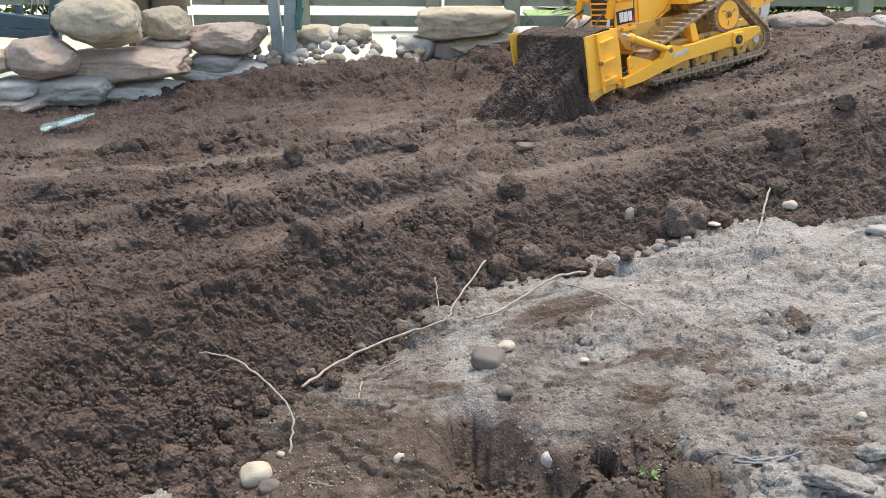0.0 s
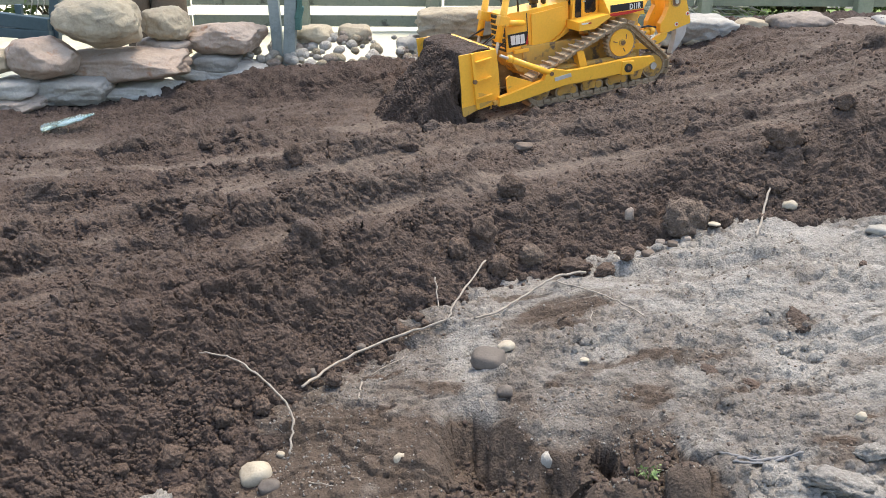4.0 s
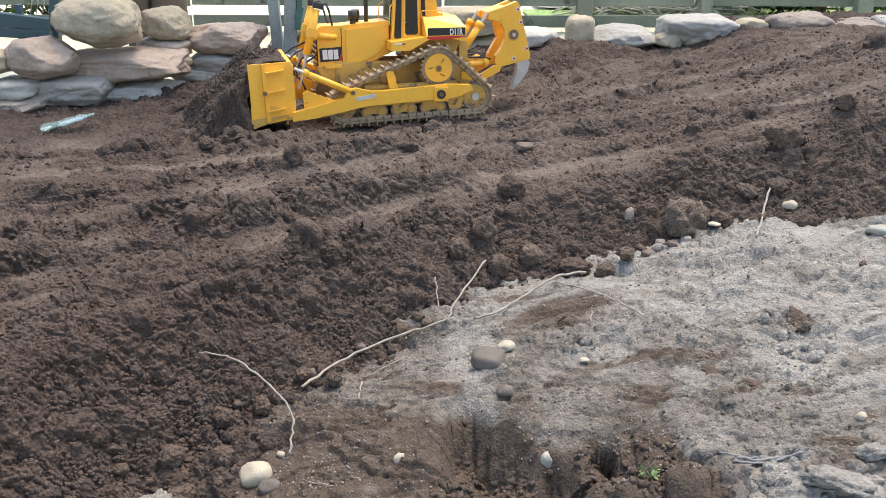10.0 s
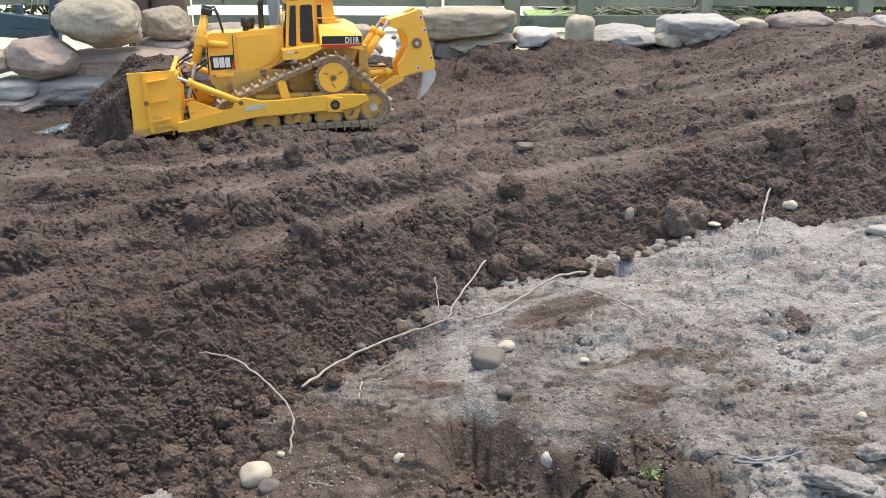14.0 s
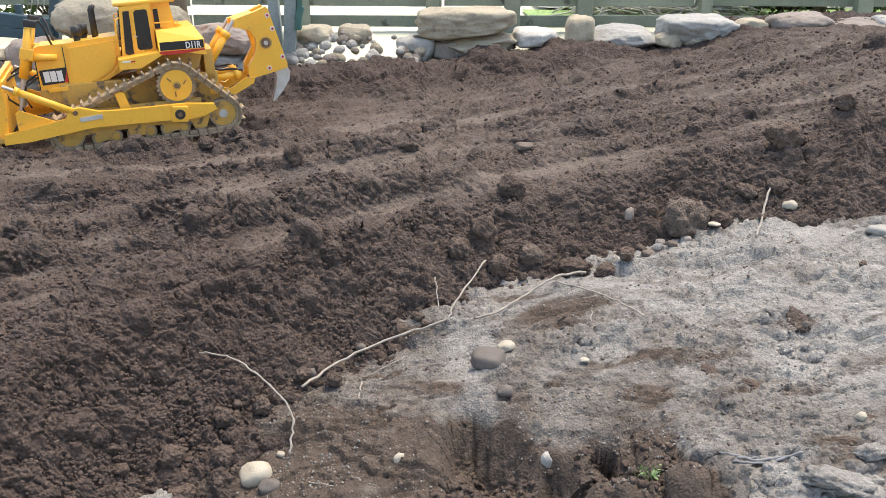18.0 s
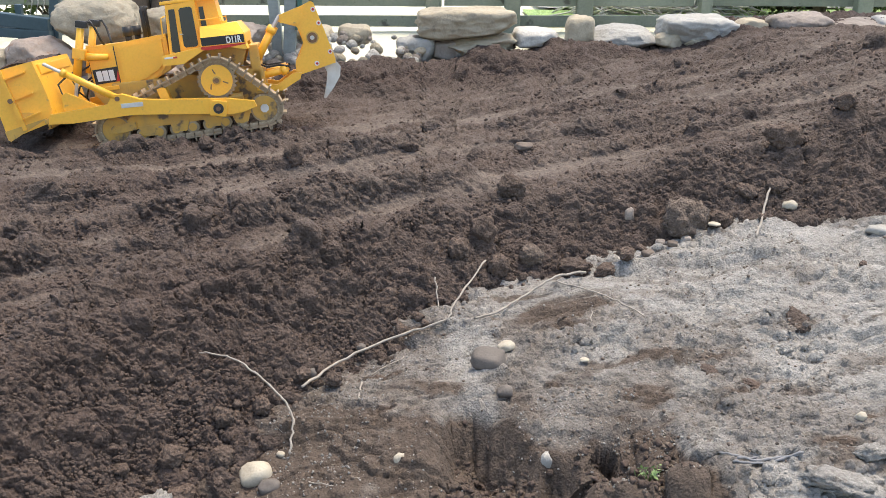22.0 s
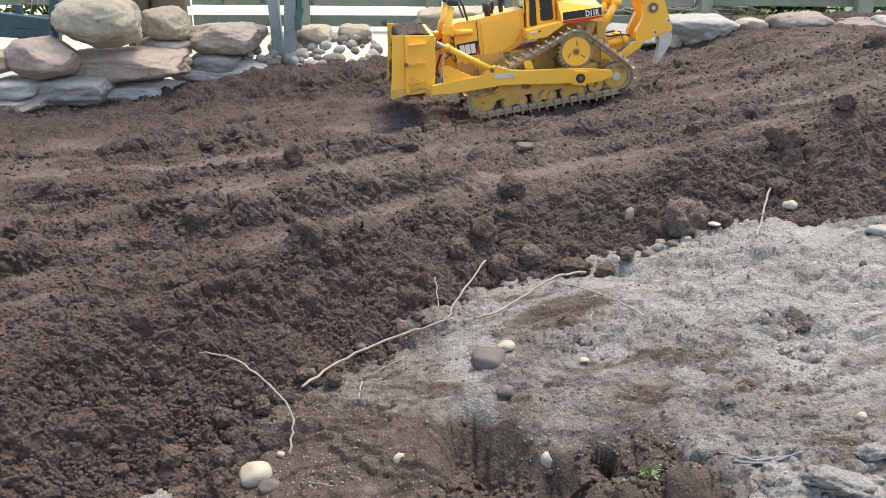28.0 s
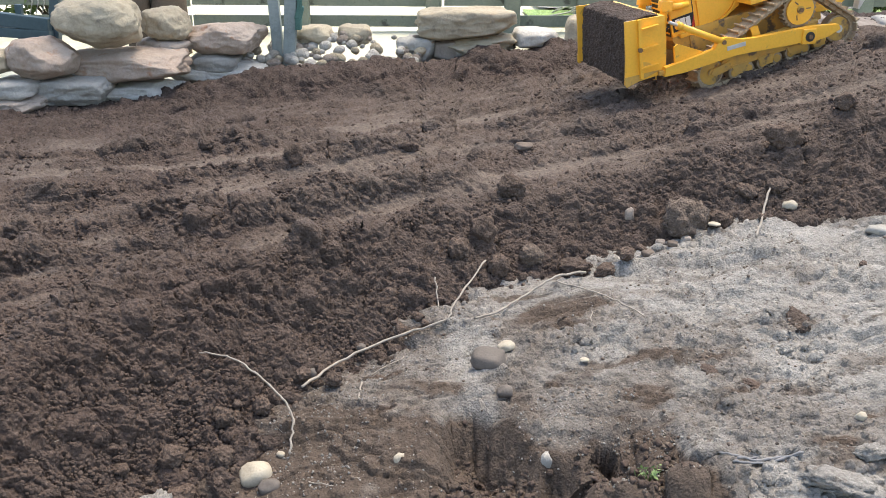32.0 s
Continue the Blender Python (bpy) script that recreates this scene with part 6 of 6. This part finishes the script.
# ---------------------------------------------------------------- what moves
DRIVE = [
    (0, pose(1.2415, 3.8994, 0.4729, 5.95, 4.94, 208.44)),
    (0.5, pose(1.2193, 3.9302, 0.4562, 6.44, 4.50, 207.07)),
    (1, pose(1.1711, 3.9082, 0.4540, 6.24, 5.38, 206.15)),
    (1.5, pose(1.1325, 3.9120, 0.4479, 4.47, 5.20, 204.59)),
    (2, pose(1.0872, 3.9652, 0.4307, 3.03, 5.84, 202.91)),
    (2.5, pose(1.0352, 3.9688, 0.4175, 2.08, 5.87, 202.37)),
    (3, pose(0.9805, 3.9675, 0.4070, 1.09, 6.15, 201.61)),
    (3.5, pose(0.9185, 3.9723, 0.3913, 0.23, 5.88, 200.71)),
    (5.5, pose(0.6215, 3.9515, 0.3195, 1.61, 2.26, 199.84)),
    (6, pose(0.5464, 3.9152, 0.3099, 2.19, 1.26, 200.10)),
    (6.5, pose(0.4938, 3.9188, 0.2987, 2.21, 0.21, 198.81)),
    (7, pose(0.4332, 3.8820, 0.2962, 2.32, 0.08, 198.42)),
    (7.5, pose(0.3826, 3.8611, 0.2914, 2.27, 0.05, 197.56)),
    (8, pose(0.3529, 3.8328, 0.2907, 2.58, 0.25, 196.64)),
    (8.5, pose(0.3305, 3.8134, 0.2900, 2.63, 1.10, 195.48)),
    (9, pose(0.2406, 3.7922, 0.2813, 2.70, 0.38, 194.53)),
    (9.5, pose(0.1516, 3.7709, 0.2760, 3.26, -0.11, 194.89)),
    (10, pose(0.0787, 3.7408, 0.2741, 2.95, -0.48, 194.58)),
    (10.5, pose(0.0330, 3.7261, 0.2734, 2.69, -0.52, 194.80)),
    (11, pose(-0.0214, 3.7132, 0.2699, 2.96, -1.00, 194.87)),
    (11.5, pose(-0.0828, 3.7058, 0.2681, 2.90, -0.54, 195.23)),
    (12, pose(-0.1346, 3.6920, 0.2661, 2.31, -0.47, 195.46)),
    (12.5, pose(-0.1783, 3.6715, 0.2661, 2.27, -0.15, 194.93)),
    (13, pose(-0.2186, 3.6534, 0.2651, 2.44, -0.18, 194.84)),
    (13.5, pose(-0.2628, 3.6319, 0.2616, 2.99, -0.49, 194.48)),
    (14, pose(-0.3369, 3.6073, 0.2599, 2.79, -0.98, 194.59)),
    (14.5, pose(-0.4007, 3.5826, 0.2588, 2.87, -1.41, 194.33)),
    (16.5, pose(-0.6666, 3.5209, 0.2627, 3.37, -1.25, 196.87)),
    (17, pose(-0.7354, 3.5059, 0.2648, 4.17, 0.17, 197.44)),
    (17.5, pose(-0.8219, 3.4896, 0.2686, 3.47, 1.73, 199.41)),
    (18, pose(-0.9220, 3.4368, 0.2764, 1.74, 1.59, 201.18)),
    (18.5, pose(-1.0366, 3.4074, 0.2707, 1.40, 2.56, 200.37)),
    (19, pose(-1.1295, 3.3820, 0.2641, 1.21, 2.77, 200.02)),
    (19.5, pose(-1.1581, 3.3630, 0.2634, 1.11, 2.41, 199.81)),
    (20, pose(-1.1216, 3.3633, 0.2683, 1.24, 2.96, 199.60)),
    (20.5, pose(-0.9972, 3.3841, 0.2833, 1.55, 3.53, 199.35)),
    (21, pose(-0.8839, 3.4455, 0.2728, 4.05, 3.95, 197.01)),
    (21.5, pose(-0.7809, 3.4479, 0.2773, 4.91, 3.73, 193.72)),
    (22, pose(-0.7045, 3.4074, 0.2897, 5.69, 4.76, 189.64)),
    (22.5, pose(-0.6069, 3.4732, 0.2946, 5.75, 5.62, 189.16)),
    (23, pose(-0.4884, 3.5224, 0.2981, 5.70, 4.91, 191.28)),
    (23.5, pose(-0.3713, 3.5843, 0.2830, 4.86, 3.09, 194.76)),
    (24, pose(-0.2443, 3.6199, 0.2745, 4.10, 2.12, 195.30)),
    (24.5, pose(-0.1196, 3.6449, 0.2797, 4.29, 2.57, 194.36)),
    (25, pose(0.0081, 3.6883, 0.2900, 5.13, 3.97, 194.13)),
    (25.5, pose(0.1318, 3.7017, 0.3045, 5.31, 4.95, 192.94)),
    (27.5, pose(0.6008, 3.7480, 0.3572, 3.20, 6.29, 191.05)),
    (28, pose(0.6977, 3.7144, 0.3684, 2.08, 7.27, 185.61)),
    (28.5, pose(0.8134, 3.7057, 0.3862, 2.20, 9.09, 181.99)),
    (29, pose(0.9198, 3.6908, 0.4063, 0.82, 9.51, 179.99)),
    (29.5, pose(1.0266, 3.6621, 0.4288, -0.06, 10.36, 178.75)),
    (30, pose(1.1286, 3.6237, 0.4487, -0.16, 10.53, 178.81)),
    (30.5, pose(1.2356, 3.5842, 0.4832, -0.54, 12.03, 180.44)),
    (31, pose(1.3567, 3.6018, 0.5134, -0.87, 13.39, 182.62)),
    (31.5, pose(1.4369, 3.5731, 0.5561, -0.77, 14.82, 186.29)),
    (32, pose(1.5542, 3.7059, 0.5709, -0.42, 14.84, 191.43)),
]
# lift of the push arms and forward dump of the blade, in degrees
LIFT = ((0, -1.3), (2, -0.3), (3, 1.5), (5.5, 0.8), (6.5, -1.0), (8, -0.7), (10.5, 0.1), (14.5, -0.2), (17, 1.4), (18, 3.5), (19, 5.3), (20, 5.8), (21, 7.0), (22, 9.0), (23, 9.9), (25.5, 9.7), (28, 9.7), (30.5, 10.0), (32, 9.6))
DUMP = ((0, 0), (18.5, 0), (20.5, 17), (25.5, 17), (27.4, 0), (32, 0))


def at_time(rows, t):
    return float(np.interp(t, [r[0] for r in rows], [r[1] for r in rows]))


def travel():
    """How far the tracks have run forward, in full-size metres, at each row of the drive."""
    out, run = [], 0.0
    for (t0, m0), (t1, m1) in zip(DRIVE, DRIVE[1:]):
        out.append((t0, run / K))
        step = m1.translation - m0.translation
        ahead = (m0.to_3x3() @ Vector((1, 0, 0)) + m1.to_3x3() @ Vector((1, 0, 0))).normalized()
        run += step.dot(ahead)
    return out + [(DRIVE[-1][0], run / K)]


def motions():
    walk(dozer, DRIVE)
    # the heap goes before the blade until the machine backs off
    pushed = [(t, m) for t, m in DRIVE if t <= 18.6]
    grown = ((0, -0.55), (3, -0.25), (6, 0.05), (14, 0.0), (18.6, -0.1))
    pushed = [(t, m @ pose(0.35 * min(0, at_time(grown, t)) * K, 0, at_time(grown, t) * K)) for t, m in pushed]
    walk(pile, pushed + [(20, pushed[-1][1]), (32, pushed[-1][1])])
    # the bottle is caught by the heap and carried off in it
    rest = pose(-1.53, 3.39, 0.285, 8, -14, 14)
    start = [m for t, m in DRIVE if t == 13.5][0]
    rows = [(0, rest), (13.5, rest)]
    for t, m in DRIVE:
        if 14 <= t <= 18.6:
            step = m.translation - start.translation
            rows.append((t, Matrix.Translation(step + Vector((0.02, 0, -0.03))) @ rest))
    walk(bottle, rows + [(20, rows[-1][1]), (32, rows[-1][1])])
    run = travel()
    times = [k * 0.25 for k in range(129)]
    for ob, y, s0 in shoes:
        rows = []
        for t in times:
            x, z, a = on_track(s0 - at_time(run, t))
            rows.append((t, pose(x * K, y * K, z * K, 0, -a, 0)))
        walk(ob, rows)
    for ob, r, place in wheels:
        walk(ob, [(t, pose(*place, 0, math.degrees(at_time(run, t) / r), 0)) for t in times])
    px, pz = PIVOT[0] - TRUNNION[0], PIVOT[1] - TRUNNION[1]
    arm_rows, blade_rows, rod_rows = [[], []], [], []
    for t in [k * 0.5 for k in range(65)]:
        lift, dump = at_time(LIFT, t), at_time(DUMP, t)
        for k, s in enumerate((1, -1)):
            arm_rows[k].append((t, pose(TRUNNION[0] * K, 2.10 * s * K, TRUNNION[1] * K, 0, -lift, 0)))
        m = pose(TRUNNION[0] * K, 0, TRUNNION[1] * K, 0, -lift, 0) @ pose(px * K, 0, pz * K, 0, dump, 0)
        blade_rows.append((t, m))
        rod_rows.append((t, pose(0.012 * dump * K, 0, 0.005 * dump * K, 0, 0, 0)))
    for k in (0, 1):
        walk(arms[k], arm_rows[k])
        walk(rods[k], rod_rows)
    walk(blade, blade_rows)


motions()
